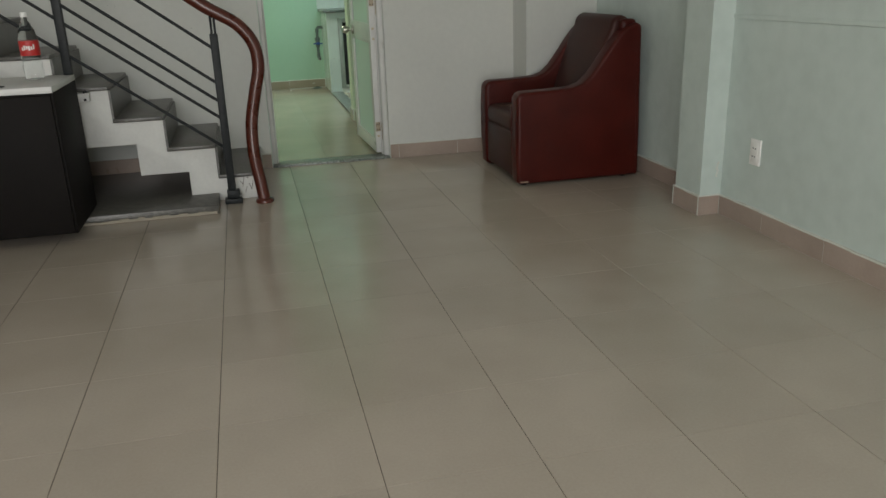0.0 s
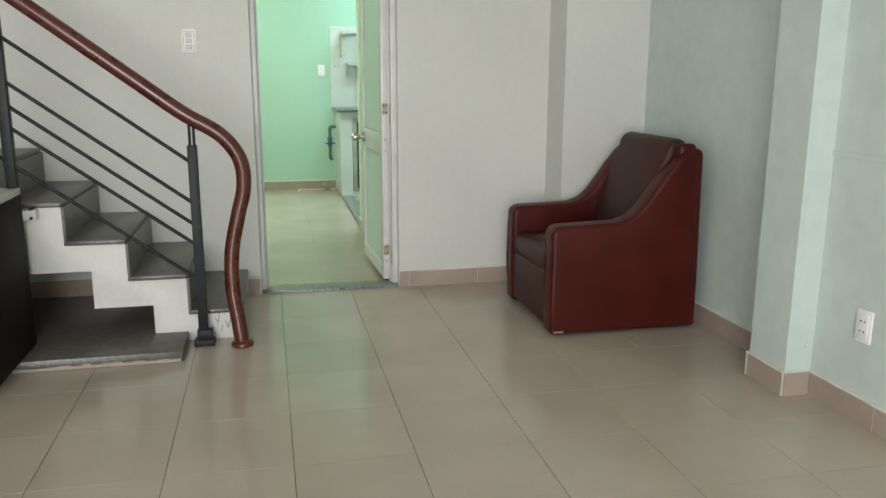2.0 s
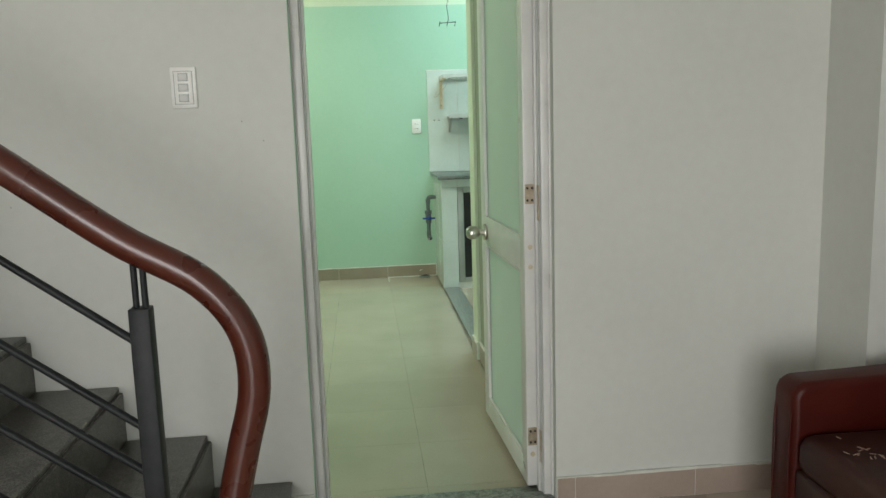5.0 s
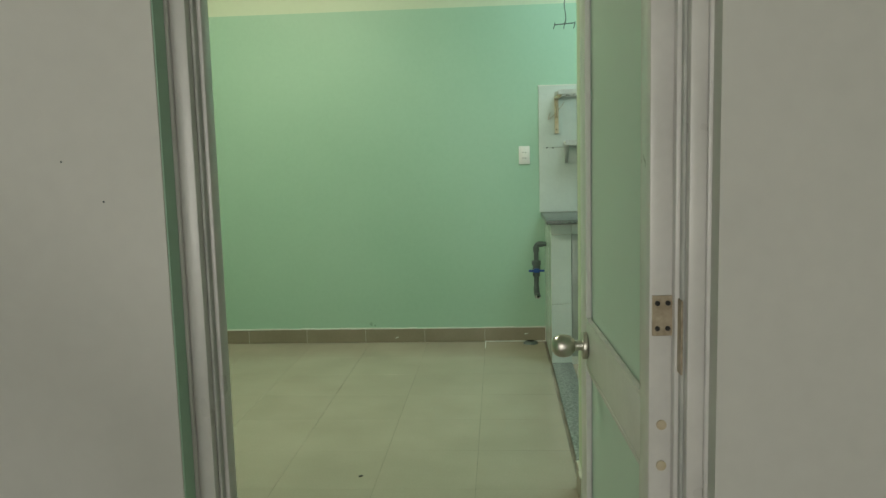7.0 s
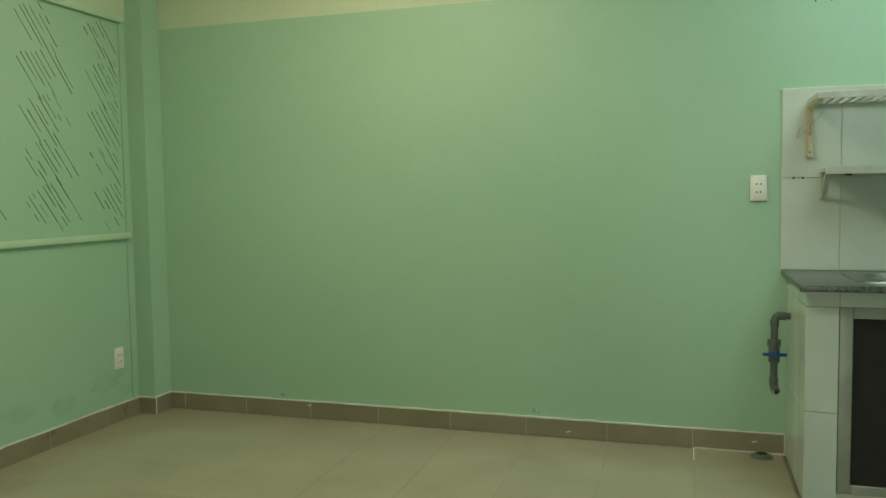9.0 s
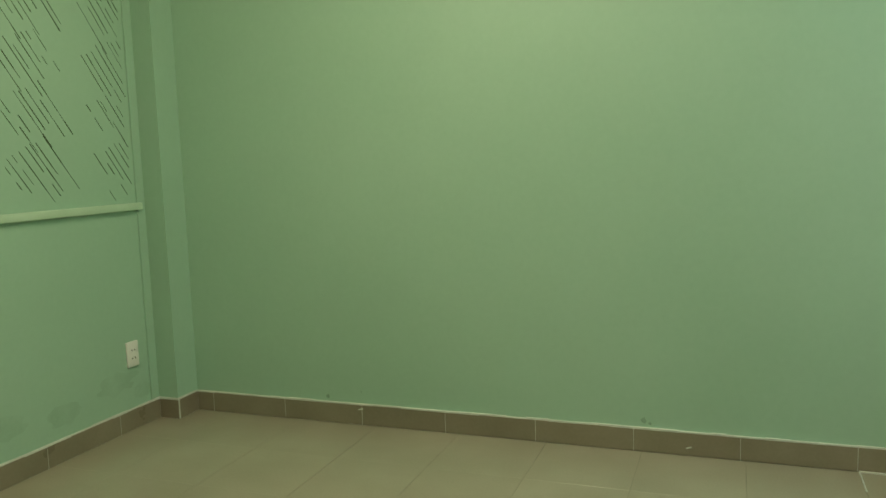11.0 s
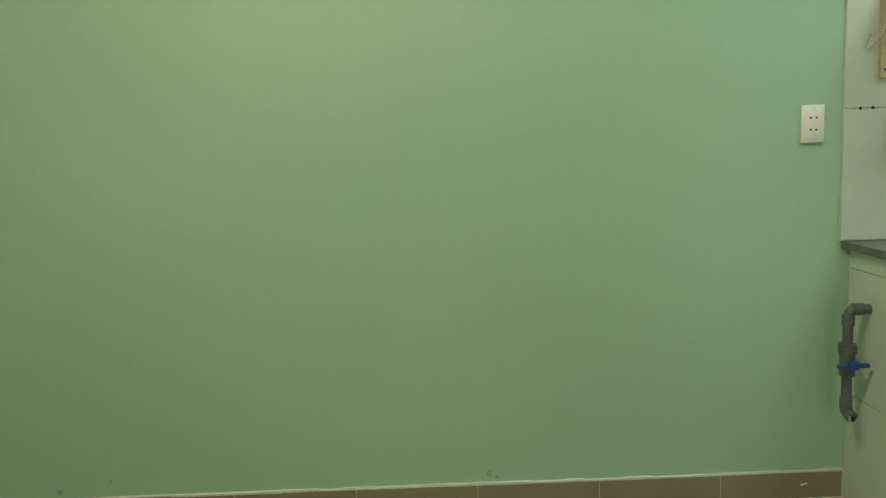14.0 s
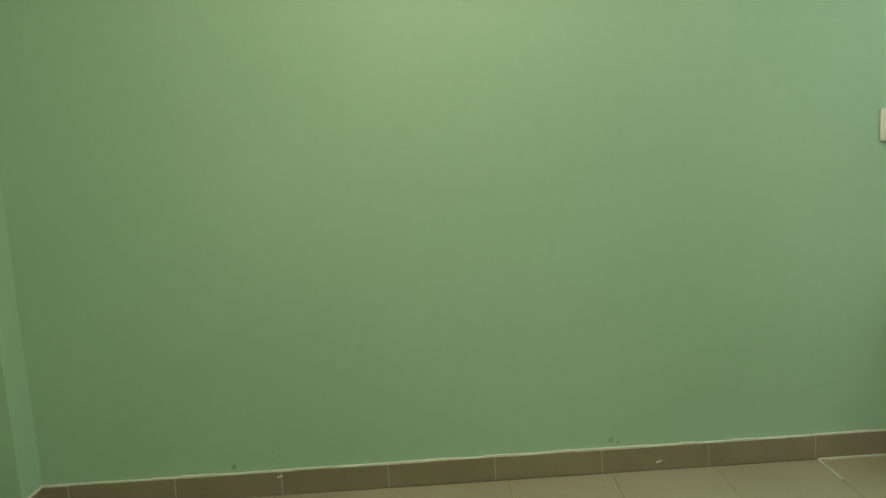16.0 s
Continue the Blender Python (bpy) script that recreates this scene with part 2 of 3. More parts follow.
# door wall with the doorway cut through
bm = box(XL, OX0, YD, YK, 0, H)
box(OX1, XR2, YD, YK, 0, H, bm=bm)
box(OX0, OX1, YD, YK, OH, H, bm=bm)
door_wall = solid("wall_north", bm, WHITE_WALL, "off-white painted plaster wall with the kitchen doorway", "wall", "structure")
back_skin = box(XL, OX0, YK, YK + 0.004, 0, H)
box(OX1, XR2, YK, YK + 0.004, 0, H, bm=back_skin)
box(OX0, OX1, YK, YK + 0.004, OH, H, bm=back_skin)
part("kitchen_face", back_skin, GREEN_WALL, door_wall, "green painted kitchen face")
wall("wall_corner_column", 1.587, XR2, 3.04, YD, 0, H, WHITE_WALL, "square off-white column in the back corner")
wall("wall_east", XR, XR + 0.2, YB, 1.39, 0, H, MINT_WALL, "pale mint painted plaster side wall")
wall("wall_east_niche", XR2, XR2 + 0.14, 1.39, YF + 0.15, 0, H, MINT_WALL, "pale mint painted plaster wall behind the armchair")
wall("wall_pillar", 1.905, XR2, 1.377, 1.61, 0, H, MINT_WALL, "square pale mint pillar standing out from the side wall")
wall("wall_west", XL - 0.15, XL, YB, YK, 0, H, WHITE_WALL, "off-white painted side wall")
wall("wall_kitchen_west", XL - 0.15, XL, YK, YF + 0.15, 0, H, GREEN_WALL, "green painted kitchen side wall")
far = wall("wall_kitchen_north", XL, XR2, YF, YF + 0.15, 0, 2.245, GREEN_WALL, "plain green painted kitchen wall")
wall("wall_kitchen_north_upper", XL, XR2, YF, YF + 0.15, 2.245, H, UPPER_WALL, "cream painted upper band of the kitchen wall")
wall("wall_kitchen_column", XL, -2.737, 7.365, YF, 0, H, GREEN_WALL, "narrow green corner column")
# the partition's colour carries the shade behind the open leaf
part_wall = wall("wall_kitchen_partition", 0.690, 0.790, YK + 0.004, 4.985, 0, H, PARTITION_SHADE, "partition behind the open door, its shade put into a dark olive tone")
solid("wall_partition_post", box(0.673, 0.795, 4.985, 5.150, 0, H, 0.003), UPPER_WALL, "cream painted square end post of the partition", "wall", "structure")
upper_west = box(XL, XL + 0.004, YK + 0.005, 7.365, 2.275, H)
part("upper_band", upper_west, UPPER_WALL, bpy.data.objects["wall_kitchen_west"], "cream painted upper band")
# street front with a wide opening
bm = box(XL, -2.6, YB - 0.2, YB, 0, H)
box(0.2, XR, YB - 0.2, YB, 0, H, bm=bm)
box(-2.6, 0.2, YB - 0.2, YB, 2.7, H, bm=bm)
solid("wall_south", bm, WHITE_WALL, "off-white street front with a wide open entrance", "wall", "structure")
# ceilings; the kitchen's is open over the sink
solid("ceiling", box(XL - 0.15, XR2 + 0.14, YB - 0.2, YK, H, H + 0.15), CEILING, "plain white painted ceiling", "ceiling", "structure")
bm = box(XL - 0.15, 0.9, YK, YF + 0.15, H, H + 0.15)
box(0.9, XR2 + 0.14, YK, 5.30, H, H + 0.15, bm=bm)
box(2.0, XR2 + 0.14, 5.30, YF + 0.15, H, H + 0.15, bm=bm)
box(0.9, 2.0, 7.30, YF + 0.15, H, H + 0.15, bm=bm)
solid("ceiling_kitchen", bm, CEILING, "white kitchen ceiling open to a light well", "ceiling", "structure")
solid("ground", box(-60, 60, -60, 60, -0.3, -0.06), OUTSIDE, "pale concrete ground outside", "ground", "structure")

floor = solid("floor", box(XL, XR2, YB, YD, -0.06, -0.0022), JOINT, "living room floor of square beige polished tiles", "floor", "structure")
kfloor = solid("floor_kitchen", box(XL, XR2, YK, YF, -0.06, -0.0014), KGAP, "kitchen floor of square beige tiles", "floor", "structure")
sill_bm = box(OX0, OX1, YD - 0.008, YK, -0.06, 0.012, 0.003)
solid("door_threshold", sill_bm, GRANITE2, "grey speckled granite threshold strip in the doorway", "threshold", "structure", smooth=True)

# ---- kitchen door: frame and open leaf ----
fr = thing("door_frame", "white aluminium door frame", "door frame", kind="structure")
FY = 3.356       # front of the frame, set back in the plaster reveal
for x0, side in ((OX0, 1), (OX1, -1)):
    def jamb(a, b, y0, y1, top=OH - 0.03):
        return box(min(x0 + side * a, x0 + side * b), max(x0 + side * a, x0 + side * b), y0, y1, 0.012, top, 0.0025)
    post = part("frame_post", jamb(0, 0.030, FY, YK + 0.002, OH), ALU, fr, smooth=True)
    part("groove", jamb(0.030, 0.036, FY + 0.016, YK + 0.001), RACK, post)
    part("inner_lip", jamb(0.030, 0.043, FY + 0.030, YK - 0.012), ALU, post, smooth=True)
    part("outer_bead", jamb(-0.004, 0.006, FY - 0.010, FY), ALU, post, smooth=True)
part("reveal_paint", box(OX0, OX0 + 0.002, YD + 0.003, FY - 0.011, 0.012, OH), GREEN_WALL, door_wall, "green painted reveal of the doorway")
part("frame_head", box(OX0 + 0.030, OX1 - 0.030, FY, YK + 0.002, OH - 0.036, OH, 0.003), ALU, fr, smooth=True)

# leaf in its own axes: hinge edge at x = 0, x along the leaf, y through its thickness
door = thing("door_1", "open white aluminium kitchen door with frosted green glass panels", "door", kind="structure", at=(0.648, 3.405, 0))
door.rotation_euler = (0, 0, radians(92.3))
LW, LT, SF = 0.745, 0.036, 0.075
for x0, x1 in ((0, 0.062), (LW - SF, LW)):
    part("stile", box(x0, x1, 0, LT, 0.025, 2.035, 0.003), ALU, door, smooth=True)
for z0, z1 in ((0.025, 0.105), (0.775, 0.887), (1.955, 2.035)):
    part("rail", box(0.062, LW - SF, 0.001, LT - 0.001, z0, z1, 0.003), ALU, door, smooth=True)
for z0, z1 in ((0.105, 0.775), (0.887, 1.955)):
    part("pane", box(0.062, LW - SF, 0.014, 0.021, z0, z1), FROST, door, "frosted pale green glass")
    for y in (0.006, 0.030):
        bead = box(0.062, 0.070, y - 0.005, y + 0.005, z0, z1)
        box(LW - SF - 0.008, LW - SF, y - 0.005, y + 0.005, z0, z1, bm=bead)
        box(0.070, LW - SF - 0.008, y - 0.005, y + 0.005, z0, z0 + 0.008, bm=bead)
        box(0.070, LW - SF - 0.008, y - 0.005, y + 0.005, z1 - 0.008, z1, bm=bead)
        part("glazing_bead", bead, ALU, door)
for s in (1, -1):
    y0 = LT if s > 0 else 0
    knob = part("door_handle", rod((LW - 0.098, y0, 0.831), (LW - 0.098, y0 + s * 0.012, 0.831), 0.033, 24, bevel=0.003), STEEL, door, "round steel door knob", smooth=True)
    part("neck", rod((LW - 0.098, y0 + s * 0.010, 0.831), (LW - 0.098, y0 + s * 0.04, 0.831), 0.012, 16), STEEL, knob, smooth=True)
    ball = lathe([(0.004, -0.030), (0.016, -0.028), (0.025, -0.018), (0.028, -0.002), (0.026, 0.012), (0.020, 0.021), (0.012, 0.025), (0.003, 0.026)], (0, 0, 0), 24)
    bmesh.ops.transform(ball, matrix=Matrix.Translation((LW - 0.098, y0 + s * 0.058, 0.831)) @ Matrix.Rotation(radians(-90 * s), 4, "X"), verts=ball.verts)
    part("grip", ball, STEEL, knob, smooth=60)
for z in (0.205, 1.039, 1.80):
    hinge = part("hinge", box(-0.0035, 0.0, -0.004, LT - 0.004, z - 0.032, z + 0.032, 0.001), RUSTY, door, "tarnished steel butt hinge")
    part("pin", rod((-0.008, -0.006, z - 0.034), (-0.008, -0.006, z + 0.034), 0.006, 12), RUSTY, hinge, smooth=True)
    part("flap", box(-0.040, -0.010, -0.006, -0.003, z - 0.085, z + 0.03, 0.001), RUSTY, hinge)
    for y, dz in ((0.008, 0.02), (0.008, -0.02), (0.024, 0.02), (0.024, -0.02)):
        part("screw", rod((-0.006, y, z + dz), (-0.003, y, z + dz), 0.004, 10), DARK, hinge)
for z in (0.796, 0.863, 0.14):
    part("screw_cap", rod((-0.003, 0.016, z), (0.0, 0.016, z), 0.008, 14), CREAM, door, "yellowed plastic screw cap")

# ---- staircase ----
GO, RISE, N, Y0 = 0.255, 0.1755, 10, 2.545
X1 = -0.435       # face of the riser above the first tread
stairs = thing("staircase", "white concrete staircase with grey granite treads", "staircase")
prof = [(X1 + 0.235, 0.0), (X1 + 0.235, 0.13)]
for k in range(N - 1):
    z = 0.13 + k * RISE
    prof += [(X1 - k * GO, z), (X1 - k * GO, z + RISE)]
prof += [(X1 - (N - 1) * GO - 0.1, 0.13 + (N - 1) * RISE)]
low = []
for k in range(N - 2):
    zl = 0.005 + k * RISE
    low += [(X1 - 0.155 - k * GO, zl), (X1 - 0.155 - k * GO, zl + RISE)] if k else [(X1 - 0.155, 0.0), (X1 - 0.155, 0.005 + RISE)]
low += [(X1 - (N - 1) * GO - 0.1, 0.005 + (N - 2) * RISE)]
prof += low[::-1]
part("stair_body", slab(prof, "y", Y0, YD - 0.002, 0.004, 2), STRINGER, stairs, "white painted zigzag concrete flight", smooth=True)
for k in range(N):
    z = 0.13 + k * RISE
    xr = X1 + 0.245 - (k and 1) * 0.0 - k * GO
    xl = X1 - k * GO - 0.0
    part("tread", box(xl + 0.001 if k < N - 1 else xl - 0.1, xr + (0.012 if k else 0.012), Y0 - 0.014, YD - 0.002, z, z + 0.021, 0.004), GRANITE, stairs, smooth=True)
    if k < N - 1:
        part("riser", box(xl, xl + 0.012, Y0 - 0.004, YD - 0.002, z + 0.021, z + RISE, 0.001), GRANITE, stairs)
# rough broken plaster by the foot of the post
for i in range(7):
    part("crack", rod((-0.33 + 0.012 * i, Y0 - 0.001, 0.02 + 0.017 * ((i * 5) % 7)), (-0.318 + 0.012 * i, Y0 - 0.001, 0.034 + 0.017 * ((i * 3) % 7)), 0.0016, 5), JOINT, stairs, "cracked plaster at the foot")
plat = thing("stair_platform", "low grey granite platform under the staircase", "platform")
part("granite_top", box(XL + 0.002, -0.44, 2.262, YD - 0.002, 0.0, 0.046, 0.004), GRANITE, plat, smooth=True)
edge = bmesh.new()
rnd = random.Random(4)
x = -0.45
while x > -2.8:
    w = rnd.uniform(0.02, 0.05)
    box(x - w, x, 2.255 - rnd.uniform(0, 0.006), 2.2625, 0.002, rnd.uniform(0.012, 0.022), bm=edge)
    x -= w
part("mortar_edge", edge, KJOINT, plat, "crumbly pale mortar along the floor")

# ---- railing ----
YR = 2.478
rail = thing("stair_railing", "stair railing with red-brown wooden handrail and dark iron bars", "railing")
SL = 0.748
ctrl = [(-0.192, 0.0), (-0.205, 0.11), (-0.224, 0.27), (-0.219, 0.44), (-0.185, 0.60), (-0.152, 0.74), (-0.166, 0.865), (-0.245, 0.972), (-0.398, 1.066)]
ctrl += [(-0.398 - d, 1.066 + d * SL) for d in (0.2, 0.6, 1.2, 1.8, 2.3)]
hand = smooth_line([(x, YR - 0.05 * max(0, 1 - z / 0.5), z) for x, z in ctrl], 8)
handrail = part("handrail", tube(hand, 0.034, 18), WOOD, rail, "polished red-brown wooden handrail", smooth=True)
part("foot_disc", lathe([(0.05, 0.0), (0.052, 0.008), (0.048, 0.018), (0.036, 0.026)], (-0.192, YR - 0.05, 0.0), 24), WOOD, handrail, smooth=True)


def railpost(x, z0, z1):
    post = part("post", box(x - 0.021, x + 0.021, YR - 0.021, YR + 0.019, z0, z1, 0.003), IRON, rail, "dark square iron post", smooth=True)
    ztop = 1.066 + (-0.398 - x) * SL - 0.025
    for dx in (-0.008, 0.010):
        part("rod", rod((x + dx, YR, z1), (x + dx, YR, ztop), 0.0065, 10), IRON, post, smooth=True)
    return post


p1 = railpost(-0.366, 0.0, 0.925)
part("base_plate", box(-0.41, -0.315, YR - 0.04, YR + 0.026, 0.0, 0.028, 0.004), IRON, p1, smooth=True)
part("base_lug", box(-0.395, -0.325, YR - 0.028, YR + 0.022, 0.028, 0.075, 0.006), IRON, p1, smooth=True)
for x in (-1.108, -1.85, -2.6):
    z = 0.60 + (-1.108 - x) * 0.69
    p = railpost(x, z, z + 0.88)
    part("bracket", box(x - 0.02, x + 0.075, YR + 0.010, Y0 - 0.004, z + 0.01, z + 0.055, 0.002), ALU, p, "bolted white bracket")
    for dz in (0.02, 0.06):
        part("bolt", rod((x + 0.055, YR + 0.004, z + dz), (x + 0.055, Y0 - 0.003, z + dz), 0.007, 10), IRON, p)
for z in (0.842, 0.659, 0.560, 0.469, 0.308):
    part("bar", rod((-0.366, YR, z), (-2.62, YR, z + 2.254 * 0.742), 0.0085, 12), IRON, rail, "round dark iron bar", smooth=True)

# ---- cabinet by the stairs, with the bottle on it ----
cab = thing("low_cabinet", "black-brown laminate cabinet with a white top beside the stairs", "cabinet")
part("body", box(-2.35, -1.085, 1.945, 2.485, 0.055, 0.725, 0.004), CABINET, cab, smooth=True)
part("plinth", box(-2.30, -1.14, 2.15, 2.25, 0.0, 0.055), CABINET, cab)
part("top", box(-2.36, -1.084, 1.93, 2.487, 0.7255, 0.755, 0.003), LAMINATE, cab, "white laminate top", smooth=True)
for x0, x1 in ((-2.34, -1.72), (-1.715, -1.095)):
    d = part("door", box(x0, x1, 1.927, 1.9445, 0.065, 0.715, 0.003), CABINET, cab, smooth=True)
BX, BY, BZ = -1.235, 2.33, 0.755
bottle = thing("plastic_bottle", "empty clear plastic soda bottle with a red label", "bottle", at=(BX, BY, BZ))
pet = part("bottle_body", lathe([(0.030, 0.0), (0.042, 0.004), (0.045, 0.02), (0.045, 0.07), (0.041, 0.085), (0.0445, 0.10), (0.0445, 0.175), (0.044, 0.20), (0.036, 0.235), (0.022, 0.265), (0.0135, 0.28), (0.0135, 0.30)], (0, 0, 0), 28), PET, bottle, smooth=60)
pet.visible_shadow = False
part("label", lathe([(0.0452, 0.115), (0.0456, 0.117), (0.0456, 0.183), (0.0452, 0.185)], (0, 0, 0), 28), RED, bottle, "red paper label", smooth=True)
mark = bmesh.new()
for i in range(6):
    a = radians(-118 + 13 * i)
    box(-0.0035, 0.0035, -0.0008, 0.0008, -0.008, 0.008 + 0.006 * (i % 2), bm=mark)
    bmesh.ops.transform(mark, matrix=Matrix.Translation((0.0463 * math.cos(a), 0.0463 * math.sin(a), 0.148 + 0.003 * (i % 3))) @ Matrix.Rotation(a + radians(90), 4, "Z"),
                        verts=[v for v in mark.verts][-8:])
part("label_mark", mark, PLATE, bottle, "white bars on the label")
part("cap", lathe([(0.0155, 0.295), (0.016, 0.297), (0.016, 0.314), (0.0145, 0.317)], (0, 0, 0), 24), PLATE, bottle, "white screw cap", smooth=True)
keys = thing("small_key_ring", "small dark key ring lying on the white cabinet top", "keys", at=(-1.36, 2.02, 0.755))
part("ring", tube([Vector((0.018 * math.cos(a), 0.018 * math.sin(a), 0.003)) for a in [2 * math.pi * k / 20 for k in range(21)]], 0.0025, 8, (0, 0, 1)), DARK, keys)
part("key", box(0.015, 0.06, -0.007, 0.007, 0.0, 0.006, 0.002), DARK, keys)

# ---- armchair ----
chair = thing("armchair", "oxblood leather armchair with worn brown seat in the corner", "armchair")
CX, CY0, CY1 = 1.240, 2.222, 2.945


def arc(cx, cz, r, a0, a1, n=6):
    return [(cx + r * math.cos(radians(a0 + (a1 - a0) * k / n)), cz + r * math.sin(radians(a0 + (a1 - a0) * k / n))) for k in range(n + 1)]


side = [(CX + 0.02, 0.012), (CX + 0.004, 0.028)] + [(CX, 0.15), (CX + 0.002, 0.42)] + arc(CX + 0.05, 0.492, 0.05, 180, 92, 6)
side += [(CX + 0.20, 0.546), (CX + 0.34, 0.552)] + [(CX + 0.40, 0.572), (CX + 0.45, 0.615), (CX + 0.50, 0.68), (CX + 0.56, 0.765), (CX + 0.615, 0.835), (CX + 0.655, 0.868)]
side += arc(CX + 0.715, 0.857, 0.038, 100, 0, 5) + [(CX + 0.757, 0.60), (CX + 0.766, 0.25), (CX + 0.768, 0.025), (CX + 0.757, 0.012)]
for y0, y1 in ((CY0, CY0 + 0.115), (CY1 - 0.115, CY1)):
    part("arm", slab(side, "y", y0, y1, 0.022, 4), LEATHER, chair, "oxblood leather arm and side", smooth=50)
part("front_panel", box(CX + 0.008, CX + 0.10, CY0 + 0.114, CY1 - 0.114, 0.035, 0.30, 0.015, 3), LEATHER2, chair, smooth=True)
seat = box(CX + 0.004, CX + 0.50, CY0 + 0.112, CY1 - 0.112, 0.285, 0.405, 0.045, 5)
for v in seat.verts:
    v.co.z += 0.012 * math.sin(math.pi * (v.co.x - CX) / 0.5) * math.sin(math.pi * (v.co.y - CY0) / 0.7) if v.co.z > 0.35 else 0
part("seat", seat, LEATHER2, chair, "worn brown leather seat cushion", smooth=60)
backp = [(CX + 0.44, 0.36), (CX + 0.455, 0.46), (CX + 0.505, 0.63), (CX + 0.565, 0.79), (CX + 0.60, 0.865)] + arc(CX + 0.663, 0.872, 0.062, 165, 10, 7) + [(CX + 0.738, 0.80), (CX + 0.742, 0.05), (CX + 0.60, 0.04)]
part("backrest", slab(backp, "y", CY0 + 0.085, CY1 - 0.085, 0.03, 4), LEATHER2, chair, "brown leather backrest", smooth=55)
fold = box(CX + 0.640, CX + 0.736, CY0 + 0.035, CY0 + 0.10, 0.83, 0.915, 0.025, 4)
part("top_roll", fold, LEATHER, chair, smooth=60)
for x, y in ((CX + 0.06, CY0 + 0.06), (CX + 0.06, CY1 - 0.06), (CX + 0.69, CY0 + 0.06), (CX + 0.69, CY1 - 0.06)):
    part("foot", lathe([(0.017, 0.0), (0.022, 0.012), (0.022, 0.04)], (x, y, 0), 14), IRON, chair, smooth=True)
for y in (CY0 + 0.0, CY1 - 0.115):
    for dy in (0.016, 0.099):
        part("piping", tube(smooth_line([(CX + 0.010, y + dy, 0.06), (CX + 0.000, y + dy, 0.2), (CX + 0.000, y + dy, 0.42), (CX + 0.014, y + dy, 0.525)], 5), 0.0028, 8), LEATHER, chair, smooth=True)
rnd = random.Random(9)
for i in range(14):
    x, y = CX + 0.05 + rnd.random() * 0.09, CY0 + 0.40 + rnd.random() * 0.15
    a = rnd.random() * 3
    part("scuff", rod((x, y, 0.4065), (x + 0.016 * math.cos(a), y + 0.016 * math.sin(a), 0.4065), 0.0022, 5), SCUFF, chair, "pale torn leather scuff")
part("hem", box(CX + 0.02, CX + 0.07, CY0 - 0.001, CY0 + 0.03, 0.022, 0.031, 0.002), SCUFF, chair, "frayed pale hem")

# ---- wall plates ----


def socket(x, y, z, turn, label, rockers=0, holes=4):
    ob = thing("light_switch" if rockers else "wall_socket", label, "switch" if rockers else "socket", at=(x, y, z))
    ob.rotation_euler = (0, 0, radians(turn))
    part("plate", box(-0.037, 0.037, -0.010, 0.0, -0.06, 0.06, 0.003), PLATE, ob, smooth=True)
    part("insert", box(-0.025, 0.025, -0.0125, -0.009, -0.046, 0.046, 0.0015), PLATE, ob, smooth=True)
    if rockers:
        rim = box(-0.0275, -0.0255, -0.0106, -0.009, -0.0485, 0.0485)
        box(0.0255, 0.0275, -0.0106, -0.009, -0.0485, 0.0485, bm=rim)
        box(-0.0255, 0.0255, -0.0106, -0.009, 0.0465, 0.0485, bm=rim)
        box(-0.0255, 0.0255, -0.0106, -0.009, -0.0485, -0.0465, bm=rim)
        part("gap", rim, DULL_ALU, ob)
    for i in range(rockers):
        zc = 0.03 - 0.03 * i
        part("rocker_surround", box(-0.0145, 0.0145, -0.0135, -0.012, zc - 0.0115, zc + 0.0115), DULL_ALU, ob)
        part("rocker", box(-0.012, 0.012, -0.0165, -0.012, zc - 0.009, zc + 0.009, 0.002), LAMINATE, ob, smooth=True)
    if not rockers:
        for zc in (0.019, -0.019):
            for xc in (-0.009, 0.009):
                part("slot", rod((xc, -0.0135, zc), (xc, -0.0115, zc), 0.0036, 10), DARK, ob)
    return ob


socket(-0.420, YD, 1.402, 0, "white three-gang light switch plate on the wall", rockers=3)
socket(XR, 1.12, 0.36, -90, "white double socket low on the mint wall")
socket(0.553, YF, 1.269, 0, "white double socket beside the sink tiles")
socket(XL, 7.20, 0.358, 90, "white double socket low on the green wall")

# nail holes in the plaster and a crumb of debris on the kitchen floor
for x, z in ((-0.985, 1.075), (-0.945, 1.068), (-0.26, 1.30), (-0.20, 1.24), (-0.52, 0.92)):
    part("nail_hole", rod((x, YD - 0.0008, z), (x, YD + 0.001, z), 0.0016, 8), PVC, door_wall)
crumb = box(-0.008, 0.010, -0.004, 0.005, 0.0, 0.005, 0.002)
bmesh.ops.transform(crumb, matrix=Matrix.Translation((-0.20, 5.22, 0)) @ Matrix.Rotation(0.5, 4, "Z"), verts=crumb.verts)
solid("floor_debris", crumb, DARK, "small dark crumb of debris on the tiles", "debris")

# ---- low relief strip along the mint wall, bumps by the pillar ----
solid("trim_mint_wall", box(XR - 0.006, XR, YB, 1.39, 0.945, 0.965, 0.002), MINT_WALL, "thin raised plaster line along the wall", "trim", "structure")
damage = bmesh.new()
for i in range(6):
    rod((1.99, 1.374, 0.19 + 0.012 * i), (1.985 + 0.006 * (i % 3), 1.375, 0.20 + 0.013 * i), 0.004, 6, damage)
solid("trim_chip", damage, GROUT, "small chipped plaster spot on the pillar", "trim", "structure")

